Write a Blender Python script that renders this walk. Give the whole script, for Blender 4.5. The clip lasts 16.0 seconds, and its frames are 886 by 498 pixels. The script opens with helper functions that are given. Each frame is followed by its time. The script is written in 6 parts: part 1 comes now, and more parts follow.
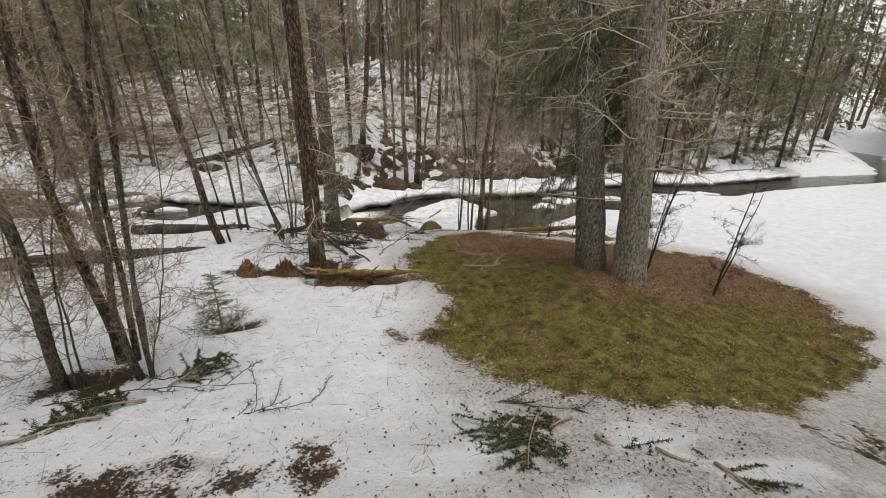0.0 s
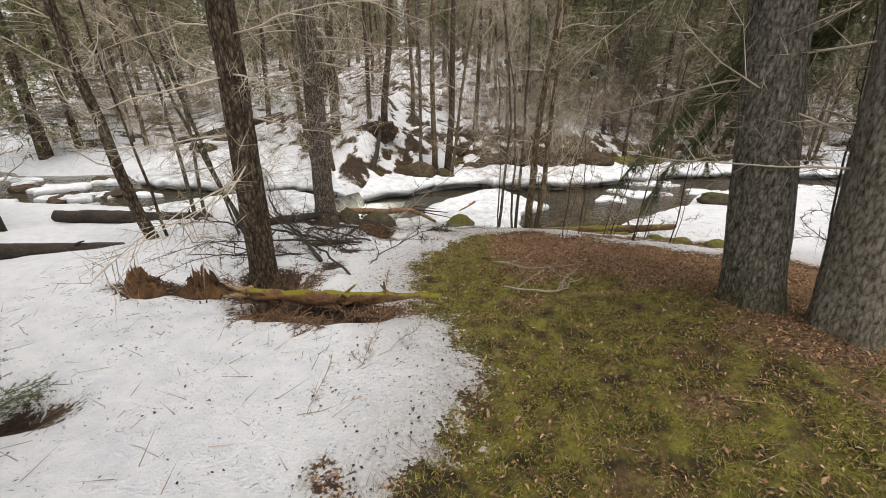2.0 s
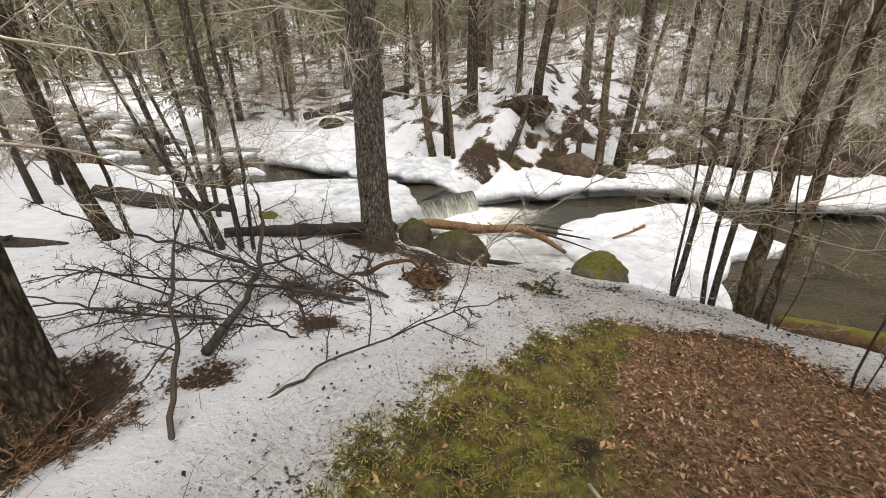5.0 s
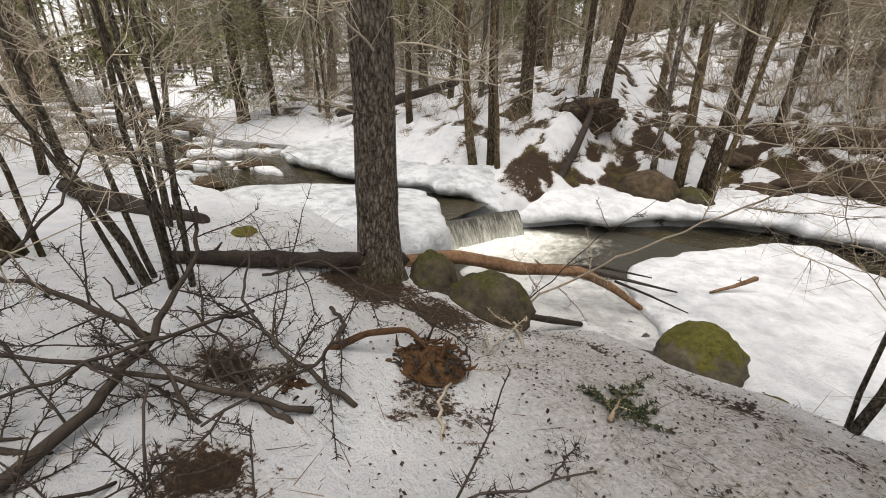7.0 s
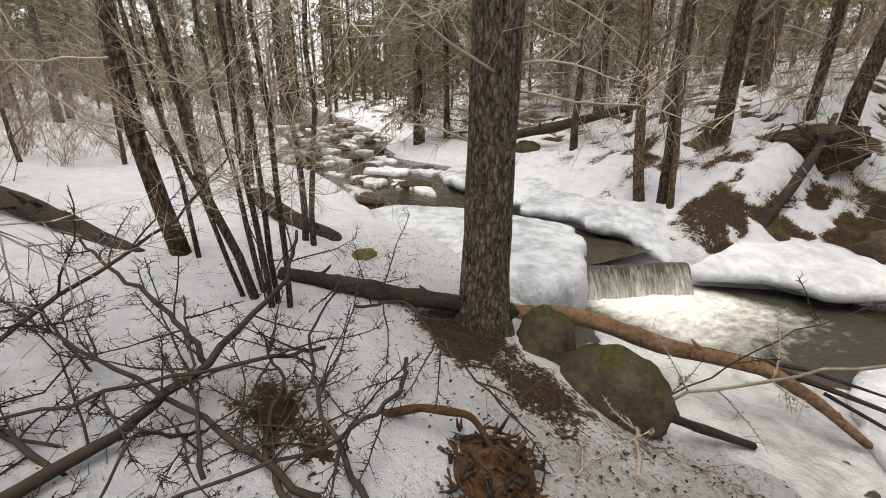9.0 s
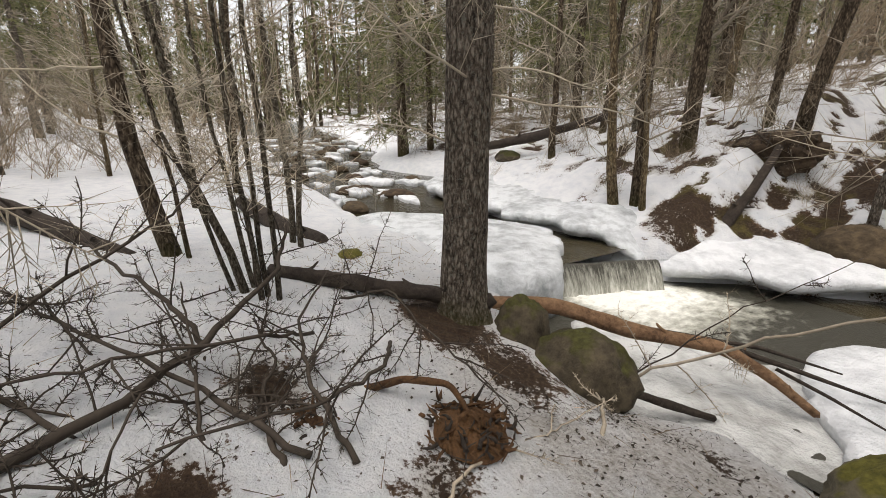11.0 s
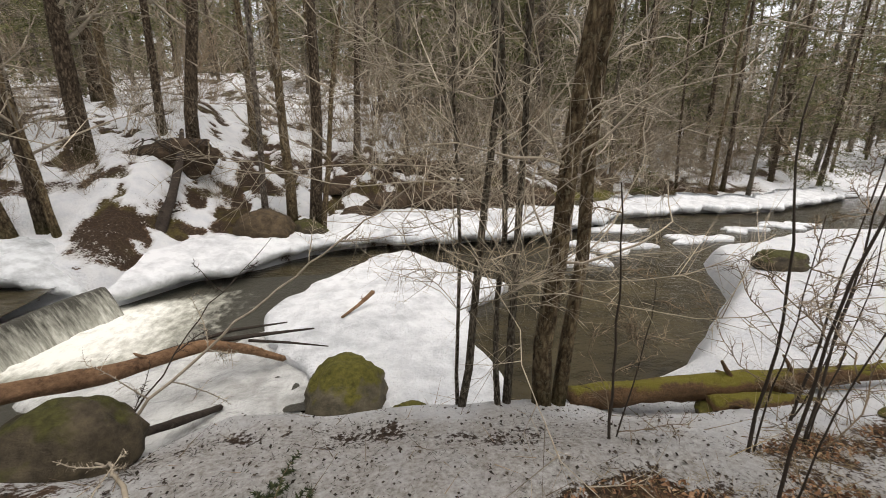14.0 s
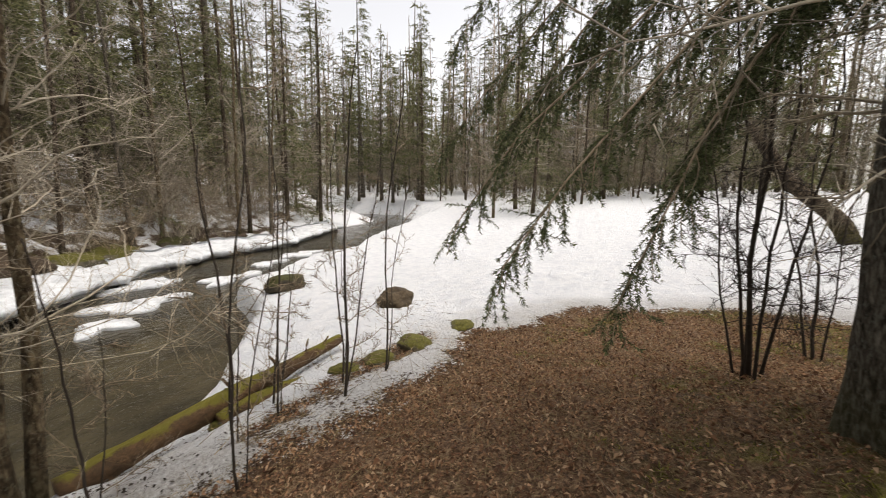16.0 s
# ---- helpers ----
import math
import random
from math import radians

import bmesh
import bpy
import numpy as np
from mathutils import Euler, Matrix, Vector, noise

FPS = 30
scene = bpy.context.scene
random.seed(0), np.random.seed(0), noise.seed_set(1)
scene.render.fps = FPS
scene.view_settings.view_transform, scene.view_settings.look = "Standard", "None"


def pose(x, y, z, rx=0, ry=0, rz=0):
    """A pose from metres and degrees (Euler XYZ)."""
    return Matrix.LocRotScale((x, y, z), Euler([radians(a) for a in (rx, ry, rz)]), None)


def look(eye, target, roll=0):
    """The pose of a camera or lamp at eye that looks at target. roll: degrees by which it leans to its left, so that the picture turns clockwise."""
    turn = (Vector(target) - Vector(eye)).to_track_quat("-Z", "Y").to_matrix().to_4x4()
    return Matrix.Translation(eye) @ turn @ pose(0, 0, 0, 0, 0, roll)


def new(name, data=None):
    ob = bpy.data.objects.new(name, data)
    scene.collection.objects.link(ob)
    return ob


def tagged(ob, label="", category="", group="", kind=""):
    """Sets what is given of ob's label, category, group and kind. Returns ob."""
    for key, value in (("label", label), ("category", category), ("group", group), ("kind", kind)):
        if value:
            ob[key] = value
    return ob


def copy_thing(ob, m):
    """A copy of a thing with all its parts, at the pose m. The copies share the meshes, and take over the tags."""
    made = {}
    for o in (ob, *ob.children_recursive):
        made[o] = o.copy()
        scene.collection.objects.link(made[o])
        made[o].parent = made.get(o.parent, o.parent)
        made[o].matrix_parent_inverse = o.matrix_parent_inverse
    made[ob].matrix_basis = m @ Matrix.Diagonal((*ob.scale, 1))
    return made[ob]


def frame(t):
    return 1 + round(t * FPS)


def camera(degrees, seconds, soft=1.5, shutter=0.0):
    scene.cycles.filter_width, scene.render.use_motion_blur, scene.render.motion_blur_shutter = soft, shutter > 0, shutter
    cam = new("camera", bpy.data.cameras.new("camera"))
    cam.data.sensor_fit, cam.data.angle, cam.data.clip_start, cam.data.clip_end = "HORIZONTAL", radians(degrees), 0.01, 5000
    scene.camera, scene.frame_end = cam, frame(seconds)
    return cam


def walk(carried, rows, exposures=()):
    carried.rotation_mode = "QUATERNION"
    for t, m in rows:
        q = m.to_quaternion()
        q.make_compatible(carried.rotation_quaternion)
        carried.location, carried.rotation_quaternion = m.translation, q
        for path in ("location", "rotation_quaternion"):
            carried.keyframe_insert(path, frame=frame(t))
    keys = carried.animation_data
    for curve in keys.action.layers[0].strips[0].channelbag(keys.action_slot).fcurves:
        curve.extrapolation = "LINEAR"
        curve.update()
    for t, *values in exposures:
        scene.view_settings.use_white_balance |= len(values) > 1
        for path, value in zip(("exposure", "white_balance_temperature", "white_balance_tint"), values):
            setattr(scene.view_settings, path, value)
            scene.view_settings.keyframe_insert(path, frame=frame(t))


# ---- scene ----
cam = camera(92.9, 16.0, 0.7, 0.1)
PATH = [
    (0, (-0.011, -0.077, 2.448), (-0.017, 1.796, 1.746), -0.1),
    (0.5, (-0.005, 0.557, 2.171), (0.006, 2.427, 1.461), 0.1),
    (1, (-0.058, 1.209, 1.896), (-0.069, 3.077, 1.182), 0.0),
    (1.5, (-0.065, 1.937, 1.675), (-0.161, 3.802, 0.96), -0.0),
    (2, (0.09, 2.653, 1.533), (-0.098, 4.514, 0.824), -0.5),
    (2.5, (0.256, 3.277, 1.427), (0.037, 5.136, 0.723), -0.8),
    (3, (0.461, 3.976, 1.229), (0.187, 5.831, 0.533), -1.1),
    (3.5, (0.551, 4.563, 1.119), (0.172, 6.393, 0.406), -0.5),
    (4, (0.564, 5.121, 1.082), (0.012, 6.897, 0.347), -0.7),
    (4.5, (0.466, 5.62, 1.072), (-0.297, 7.311, 0.325), -1.2),
    (5, (0.327, 5.992, 1.054), (-0.631, 7.579, 0.302), -1.2),
    (7.5, (-0.399, 7.515, 0.832), (-1.594, 8.953, 0.122), 0.8),
    (8, (-0.443, 7.76, 0.833), (-1.782, 9.072, 0.136), 0.5),
    (8.5, (-0.457, 7.893, 0.843), (-2.0, 8.979, 0.179), 0.5),
    (9, (-0.411, 7.872, 0.859), (-2.064, 8.8, 0.221), 0.4),
    (11.5, (-0.181, 7.781, 0.776), (-1.8, 8.835, 0.257), -0.4),
    (12, (-0.215, 7.75, 0.843), (-1.504, 9.178, 0.297), -0.8),
    (12.5, (-0.207, 7.669, 0.868), (-1.059, 9.388, 0.3), -0.5),
    (13, (-0.184, 7.633, 0.9), (-0.626, 9.495, 0.319), 0.0),
    (13.5, (-0.174, 7.625, 0.895), (-0.218, 9.542, 0.329), 0.7),
    (14, (-0.186, 7.658, 0.889), (0.177, 9.546, 0.335), 0.7),
    (14.5, (-0.209, 7.639, 0.897), (0.485, 9.437, 0.359), 0.7),
    (15, (-0.203, 7.501, 0.931), (0.816, 9.153, 0.448), 0.6),
    (15.5, (-0.143, 7.241, 0.957), (1.285, 8.583, 0.555), 0.4),
    (16, (-0.01, 7.05, 0.925), (1.808, 7.822, 0.612), 0.8),
]
walk(cam, [(t, look(eye, target, roll)) for t, eye, target, roll in PATH], [(0.0, 0.45, 6800, 11), (2.0, 0.8, 6850, 12), (4.5, 1.0, 6850, 12), (7.5, 0.76, 6900, 12), (13.5, 0.7, 6900, 12), (15.5, 0.62, 6950, 12), (16.0, 0.7, 7000, 12)])

# ---- world, sun and exposure ----
world = bpy.data.worlds.new("overcast_sky")
scene.world = world
world.use_nodes = True
wn = world.node_tree.nodes
sky = wn.new("ShaderNodeTexSky")
sky.sky_type = "NISHITA"
sky.sun_disc = False
sky.sun_elevation = radians(70)
sky.sun_rotation = radians(150)
sky.air_density, sky.dust_density, sky.ozone_density = 1.0, 2.0, 1.0
pale = wn.new("ShaderNodeHueSaturation")
pale.inputs["Saturation"].default_value = 0.25
world.node_tree.links.new(sky.outputs[0], pale.inputs["Color"])
world.node_tree.links.new(pale.outputs[0], wn["Background"].inputs[0])
wn["Background"].inputs[1].default_value = 0.15
sun = new("sun", bpy.data.lights.new("sun", "SUN"))
sun.data.energy, sun.data.angle, sun.data.color = 1.5, radians(55), (1.0, 0.96, 0.9)
sun.matrix_world = look((2.5, -1.5, 12), (0, 0, 0))

RNG = np.random.default_rng(7)


# ---- materials ----
def material(name, rough=0.8, spec=0.3):
    m = bpy.data.materials.new(name)
    m.use_nodes = True
    p = m.node_tree.nodes["Principled BSDF"]
    p.inputs["Roughness"].default_value = rough
    p.inputs["Specular IOR Level"].default_value = spec
    return m, m.node_tree.nodes, m.node_tree.links, p


def coords(nodes, links, scale=1.0, stretch=(1, 1, 1)):
    g = nodes.new("ShaderNodeNewGeometry")
    v = nodes.new("ShaderNodeVectorMath")
    v.operation = "MULTIPLY"
    v.inputs[1].default_value = [scale * s for s in stretch]
    links.new(g.outputs["Position"], v.inputs[0])
    return v.outputs[0]


def local(nodes, links, scale=1.0, stretch=(1, 1, 1)):
    g = nodes.new("ShaderNodeTexCoord")
    v = nodes.new("ShaderNodeVectorMath")
    v.operation = "MULTIPLY"
    v.inputs[1].default_value = [scale * s for s in stretch]
    links.new(g.outputs["Object"], v.inputs[0])
    return v.outputs[0]


def noise_node(nodes, links, vec, scale, detail=4.0, rough=0.6):
    n = nodes.new("ShaderNodeTexNoise")
    n.inputs["Scale"].default_value = scale
    n.inputs["Detail"].default_value = detail
    n.inputs["Roughness"].default_value = rough
    links.new(vec, n.inputs["Vector"])
    return n.outputs["Fac"]


def ramp(nodes, links, fac, stops):
    r = nodes.new("ShaderNodeValToRGB")
    e = r.color_ramp.elements
    while len(e) < len(stops):
        e.new(0.5)
    for k, (p, c) in enumerate(stops):
        e[k].position, e[k].color = p, (*c, 1)
    links.new(fac, r.inputs[0])
    return r.outputs[0]


def mix(nodes, links, fac, a, b, mode="MIX"):
    n = nodes.new("ShaderNodeMix")
    n.data_type, n.blend_type = "RGBA", mode
    for sock, v in ((n.inputs["Factor"], fac), (n.inputs["A"], a), (n.inputs["B"], b)):
        if isinstance(v, (tuple, list)):
            sock.default_value = (*v, 1)
        elif isinstance(v, (int, float)):
            sock.default_value = v
        else:
            links.new(v, sock)
    return n.outputs["Result"]


def math_node(nodes, links, op, a, b=0.0, clamp=False):
    n = nodes.new("ShaderNodeMath")
    n.operation, n.use_clamp = op, clamp
    for sock, v in ((n.inputs[0], a), (n.inputs[1], b)):
        if isinstance(v, (int, float)):
            sock.default_value = v
        else:
            links.new(v, sock)
    return n.outputs[0]


def relief(nodes, links, p, fac, strength, dist):
    b = nodes.new("ShaderNodeBump")
    b.inputs["Strength"].default_value, b.inputs["Distance"].default_value = strength, dist
    links.new(fac, b.inputs["Height"])
    links.new(b.outputs[0], p.inputs["Normal"])


def bark(name, dark, mid, light, scale=14.0, lichen=None, moss=0.0):
    m, n, l, p = material(name, 0.9, 0.15)
    v = local(n, l, 1.0, (1, 1, 0.36))
    plates = n.new("ShaderNodeTexVoronoi")
    plates.feature = "DISTANCE_TO_EDGE"
    plates.inputs["Scale"].default_value = scale * 3.0
    l.new(v, plates.inputs["Vector"])
    crack = math_node(n, l, "MULTIPLY", plates.outputs["Distance"], 3.4, True)
    grain = noise_node(n, l, v, scale * 3.0, 7.0, 0.74)
    blotch = noise_node(n, l, local(n, l), 2.6, 4.0)
    both = math_node(n, l, "ADD", math_node(n, l, "MULTIPLY", crack, 0.22), math_node(n, l, "MULTIPLY", math_node(n, l, "SUBTRACT", math_node(n, l, "MULTIPLY", grain, 2.0), 0.5), 0.76))
    c = ramp(n, l, both, ((0.24, dark), (0.48, mid), (0.82, light)))
    c = mix(n, l, math_node(n, l, "MULTIPLY", blotch, 0.3), c, mid)
    if lichen:
        spots = ramp(n, l, noise_node(n, l, local(n, l), 42.0, 5.0, 0.65), ((0.54, (0, 0, 0)), (0.64, (1, 1, 1))))
        c = mix(n, l, math_node(n, l, "MULTIPLY", spots, 0.6), c, lichen)
    if moss:
        z = n.new("ShaderNodeSeparateXYZ")
        l.new(local(n, l), z.inputs[0])
        low = math_node(n, l, "SUBTRACT", moss, z.outputs["Z"])
        patch = math_node(n, l, "MULTIPLY", math_node(n, l, "MULTIPLY", low, 2.2, True), noise_node(n, l, local(n, l), 7.0), True)
        c = mix(n, l, math_node(n, l, "MULTIPLY", patch, 1.3, True), c, (0.075, 0.075, 0.015))
    l.new(c, p.inputs["Base Color"])
    relief(n, l, p, both, 1.0, 0.035)
    return m


def twig_material(name, a, b):
    m, n, l, p = material(name, 0.85, 0.2)
    g = n.new("ShaderNodeNewGeometry")
    fac = math_node(n, l, "ADD", math_node(n, l, "MULTIPLY", g.outputs["Random Per Island"], 0.7),
                    math_node(n, l, "MULTIPLY", noise_node(n, l, local(n, l), 25.0), 0.4))
    l.new(ramp(n, l, fac, ((0.1, [q * 0.6 for q in a]), (0.6, [q * 0.5 + w * 0.38 for q, w in zip(a, b)]), (1.0, b))), p.inputs["Base Color"])
    return m


def leaf_material(name, stops, rough=0.75, thin=0.25):
    m, n, l, p = material(name, rough, 0.25)
    g = n.new("ShaderNodeNewGeometry")
    fac = math_node(n, l, "ADD", math_node(n, l, "MULTIPLY", g.outputs["Random Per Island"], 0.75),
                    math_node(n, l, "MULTIPLY", noise_node(n, l, coords(n, l), 1.7), 0.25))
    c = ramp(n, l, fac, stops)
    l.new(c, p.inputs["Base Color"])
    if thin:
        t = n.new("ShaderNodeBsdfTranslucent")
        l.new(c, t.inputs[0])
        x = n.new("ShaderNodeMixShader")
        x.inputs[0].default_value = thin
        l.new(p.outputs[0], x.inputs[1])
        l.new(t.outputs[0], x.inputs[2])
        l.new(x.outputs[0], n["Material Output"].inputs[0])
    return m


def ground_material():
    m, n, l, p = material("snow_moss_and_litter", 0.75, 0.25)
    att = n.new("ShaderNodeAttribute")
    att.attribute_name = "cover"
    sep = n.new("ShaderNodeSeparateColor")
    l.new(att.outputs["Color"], sep.inputs[0])
    v = coords(n, l)
    fine = noise_node(n, l, v, 38.0, 6.0, 0.7)
    mid = noise_node(n, l, v, 6.0, 5.0, 0.65)
    big = noise_node(n, l, v, 0.9, 4.0)
    snow = ramp(n, l, mid, ((0.25, (0.68, 0.71, 0.75)), (0.6, (0.84, 0.855, 0.87))))
    specks = ramp(n, l, noise_node(n, l, v, 90.0, 3.0, 0.7), ((0.62, (0, 0, 0)), (0.72, (1, 1, 1))))
    snow = mix(n, l, math_node(n, l, "MULTIPLY", specks, 0.28), snow, (0.22, 0.18, 0.13))
    dirty = ramp(n, l, fine, ((0.3, (0.16, 0.13, 0.10)), (0.5, (0.42, 0.40, 0.37)), (0.7, (0.62, 0.61, 0.60))))
    grit = math_node(n, l, "MULTIPLY", sep.outputs["Blue"], math_node(n, l, "ADD", mid, 0.35), True)
    snow = mix(n, l, grit, snow, dirty)
    moss = ramp(n, l, mid, ((0.38, (0.03, 0.021, 0.009)), (0.5, (0.11, 0.095, 0.02)), (0.62, (0.21, 0.195, 0.032))))
    litter = ramp(n, l, fine, ((0.33, (0.022, 0.012, 0.007)), (0.5, (0.17, 0.098, 0.054)), (0.68, (0.46, 0.32, 0.19))))
    litter = mix(n, l, math_node(n, l, "MULTIPLY", big, 0.5), litter, (0.13, 0.072, 0.038))
    # dark soil off the mound, blackened further with the melt holes' shade
    litter = mix(n, l, math_node(n, l, "MULTIPLY", sep.outputs["Blue"], 0.8), litter, (0.02, 0.013, 0.008))
    soil = mix(n, l, math_node(n, l, "MULTIPLY", sep.outputs["Green"], math_node(n, l, "ADD", fine, 0.5), True), litter, moss)
    edge = math_node(n, l, "ADD", sep.outputs["Red"], math_node(n, l, "ADD", math_node(n, l, "MULTIPLY", math_node(n, l, "SUBTRACT", fine, 0.5), 1.5), math_node(n, l, "MULTIPLY", math_node(n, l, "SUBTRACT", mid, 0.5), 1.5)))
    white = ramp(n, l, edge, ((0.42, (0, 0, 0)), (0.56, (1, 1, 1))))
    l.new(mix(n, l, white, soil, snow), p.inputs["Base Color"])
    h = math_node(n, l, "ADD", fine, math_node(n, l, "MULTIPLY", mid, 0.8))
    relief(n, l, p, h, 1.0, 0.06)
    return m


def snow_material(name, tint=(0.78, 0.80, 0.82), low=(0.50, 0.52, 0.54), rough=0.6, scale=5.0, gloss=0.3):
    m, n, l, p = material(name, rough, gloss)
    v = coords(n, l)
    a = noise_node(n, l, v, scale, 6.0, 0.65)
    b = noise_node(n, l, v, scale * 7, 4.0, 0.7)
    wide = noise_node(n, l, v, scale * 0.3, 4.0, 0.6)
    both = math_node(n, l, "ADD", math_node(n, l, "MULTIPLY", a, 0.6), math_node(n, l, "MULTIPLY", wide, 0.4))
    c = ramp(n, l, both, ((0.36, low), (0.56, tint)))
    spots = ramp(n, l, b, ((0.66, (0, 0, 0)), (0.78, (1, 1, 1))))
    c = mix(n, l, math_node(n, l, "MULTIPLY", spots, 0.3), c, (0.35, 0.33, 0.3))
    l.new(c, p.inputs["Base Color"])
    relief(n, l, p, math_node(n, l, "ADD", a, math_node(n, l, "MULTIPLY", b, 0.5)), 0.9, 0.07)
    return m


def water_material():
    m, n, l, p = material("dark_stream_water", 0.06, 0.5)
    p.inputs["IOR"].default_value = 1.33
    v = coords(n, l, 1.0, (1.0, 1.6, 1.0))
    a = noise_node(n, l, v, 7.0, 4.0, 0.6)
    b = noise_node(n, l, v, 1.1, 3.0)
    c = ramp(n, l, b, ((0.3, (0.022, 0.019, 0.012)), (0.7, (0.066, 0.055, 0.032))))
    l.new(c, p.inputs["Base Color"])
    relief(n, l, p, a, 0.35, 0.06)
    return m


def foam_material(name, stretch, amount):
    m, n, l, p = material(name, 0.45, 0.5)
    v = coords(n, l, 1.0, stretch)
    a = noise_node(n, l, v, 6.0, 7.0, 0.7)
    att = n.new("ShaderNodeAttribute")
    att.attribute_name = "froth"
    f = math_node(n, l, "ADD", a, math_node(n, l, "SUBTRACT", att.outputs["Fac"], 1.0 - amount))
    c = ramp(n, l, f, ((0.42, (0.04, 0.038, 0.028)), (0.66, (0.34, 0.34, 0.29)), (0.95, (0.82, 0.82, 0.76))))
    l.new(c, p.inputs["Base Color"])
    relief(n, l, p, a, 0.6, 0.05)
    return m


def stone_material(name, grey, dark, moss_col, moss_amount):
    m, n, l, p = material(name, 0.85, 0.25)
    v = coords(n, l)
    a = noise_node(n, l, v, 9.0, 7.0, 0.7)
    c = ramp(n, l, a, ((0.3, dark), (0.65, grey)))
    g = n.new("ShaderNodeNewGeometry")
    z = n.new("ShaderNodeSeparateXYZ")
    l.new(g.outputs["Normal"], z.inputs[0])
    top = math_node(n, l, "ADD", math_node(n, l, "MULTIPLY", z.outputs["Z"], 0.5), noise_node(n, l, v, 4.0, 5.0))
    k = ramp(n, l, top, ((1.0 - moss_amount, (0, 0, 0)), (1.12 - moss_amount, (1, 1, 1))))
    green = ramp(n, l, noise_node(n, l, v, 30.0), ((0.3, [q * 0.4 for q in moss_col]), (0.7, moss_col)))
    l.new(mix(n, l, k, c, green), p.inputs["Base Color"])
    relief(n, l, p, a, 0.8, 0.03)
    return m


def wood_material(name, dark, light, moss=None, bare=0.9):
    m, n, l, p = material(name, 0.8, 0.25)
    v = coords(n, l, 1.0, (1, 1, 1))
    a = noise_node(n, l, v, 26.0, 8.0, 0.8)
    b = noise_node(n, l, v, 4.0, 5.0)
    f = math_node(n, l, "ADD", math_node(n, l, "MULTIPLY", a, 0.6), math_node(n, l, "MULTIPLY", b, 0.45))
    c = ramp(n, l, f, ((0.38, dark), (0.66, light)))
    if moss:
        g = n.new("ShaderNodeNewGeometry")
        z = n.new("ShaderNodeSeparateXYZ")
        l.new(g.outputs["Normal"], z.inputs[0])
        top = math_node(n, l, "ADD", math_node(n, l, "MULTIPLY", z.outputs["Z"], 0.4), b)
        k = ramp(n, l, math_node(n, l, "ADD", top, math_node(n, l, "MULTIPLY", a, 0.3)), ((bare, (0, 0, 0)), (bare + 0.14, (1, 1, 1))))
        c = mix(n, l, k, c, moss)
    l.new(c, p.inputs["Base Color"])
    relief(n, l, p, a, 1.0, 0.035)
    return m


GROUND = ground_material()
SNOW = snow_material("old_snow")
ICE = snow_material("crusty_river_ice", (0.70, 0.73, 0.75), (0.28, 0.30, 0.31), 0.35, 5.0, 0.5)
WET_ICE = snow_material("flooded_ice", (0.54, 0.55, 0.54), (0.19, 0.19, 0.175), 0.16, 2.6, 0.5)
WATER = water_material()
FALL = foam_material("falling_water", (1.5, 6.0, 0.7), 0.9)
FOAM = foam_material("churned_foam", (1.6, 1.0, 1.0), 1.0)
BARK_SPRUCE = bark("spruce_bark", (0.014, 0.011, 0.009), (0.11, 0.088, 0.069), (0.42, 0.365, 0.3), 13.0, (0.24, 0.24, 0.2), 0.25)
BARK_FIR = bark("grey_fir_bark", (0.035, 0.029, 0.022), (0.23, 0.2, 0.155), (0.52, 0.47, 0.39), 12.0, (0.34, 0.35, 0.29), 0.2)
BARK_FIR_DARK = bark("dark_fir_bark", (0.02, 0.017, 0.013), (0.15, 0.132, 0.105), (0.42, 0.39, 0.32), 12.0, (0.3, 0.31, 0.26), 0.35)
BARK_BROWN = bark("brown_scaly_bark", (0.010, 0.007, 0.005), (0.075, 0.055, 0.037), (0.30, 0.235, 0.165), 11.0, None, 0.3)
BARK_ALDER = bark("grey_alder_bark", (0.018, 0.014, 0.010), (0.10, 0.082, 0.06), (0.32, 0.275, 0.21), 20.0, (0.22, 0.22, 0.17), 0.0)
BARK_YELLOW = bark("yellow_birch_bark", (0.02, 0.013, 0.007), (0.115, 0.082, 0.047), (0.36, 0.28, 0.165), 10.0, (0.28, 0.25, 0.16), 0.25)
TWIG_GREY = twig_material("grey_dead_twigs", (0.09, 0.072, 0.053), (0.62, 0.54, 0.42))
TWIG_PALE = twig_material("pale_weathered_twigs", (0.3, 0.255, 0.19), (0.7, 0.62, 0.49))
TWIG_BROWN = twig_material("brown_bare_twigs", (0.075, 0.055, 0.036), (0.46, 0.36, 0.25))
TWIG_DARK = twig_material("dark_wet_twigs", (0.014, 0.011, 0.009), (0.10, 0.08, 0.062))
TWIG_RUST = twig_material("rusty_dry_stalks", (0.035, 0.02, 0.012), (0.3, 0.185, 0.105))
NEEDLES = leaf_material("conifer_needles", ((0.1, (0.035, 0.045, 0.022)), (0.5, (0.095, 0.115, 0.05)), (0.9, (0.2, 0.22, 0.1))))
NEEDLES_DARK = leaf_material("dark_fir_needles", ((0.1, (0.012, 0.018, 0.009)), (0.5, (0.035, 0.048, 0.02)), (0.9, (0.09, 0.1, 0.04))))
NEEDLES_FAR = leaf_material("olive_conifer_needles", ((0.1, (0.05, 0.056, 0.022)), (0.5, (0.13, 0.135, 0.056)), (0.9, (0.27, 0.26, 0.125))))
LEAVES = leaf_material("dead_leaves", ((0.05, (0.04, 0.02, 0.012)), (0.4, (0.19, 0.097, 0.052)), (0.75, (0.38, 0.23, 0.13)), (1.0, (0.62, 0.48, 0.32))))
STRAW = leaf_material("dry_grass", ((0.1, (0.16, 0.11, 0.05)), (0.9, (0.42, 0.33, 0.18))))
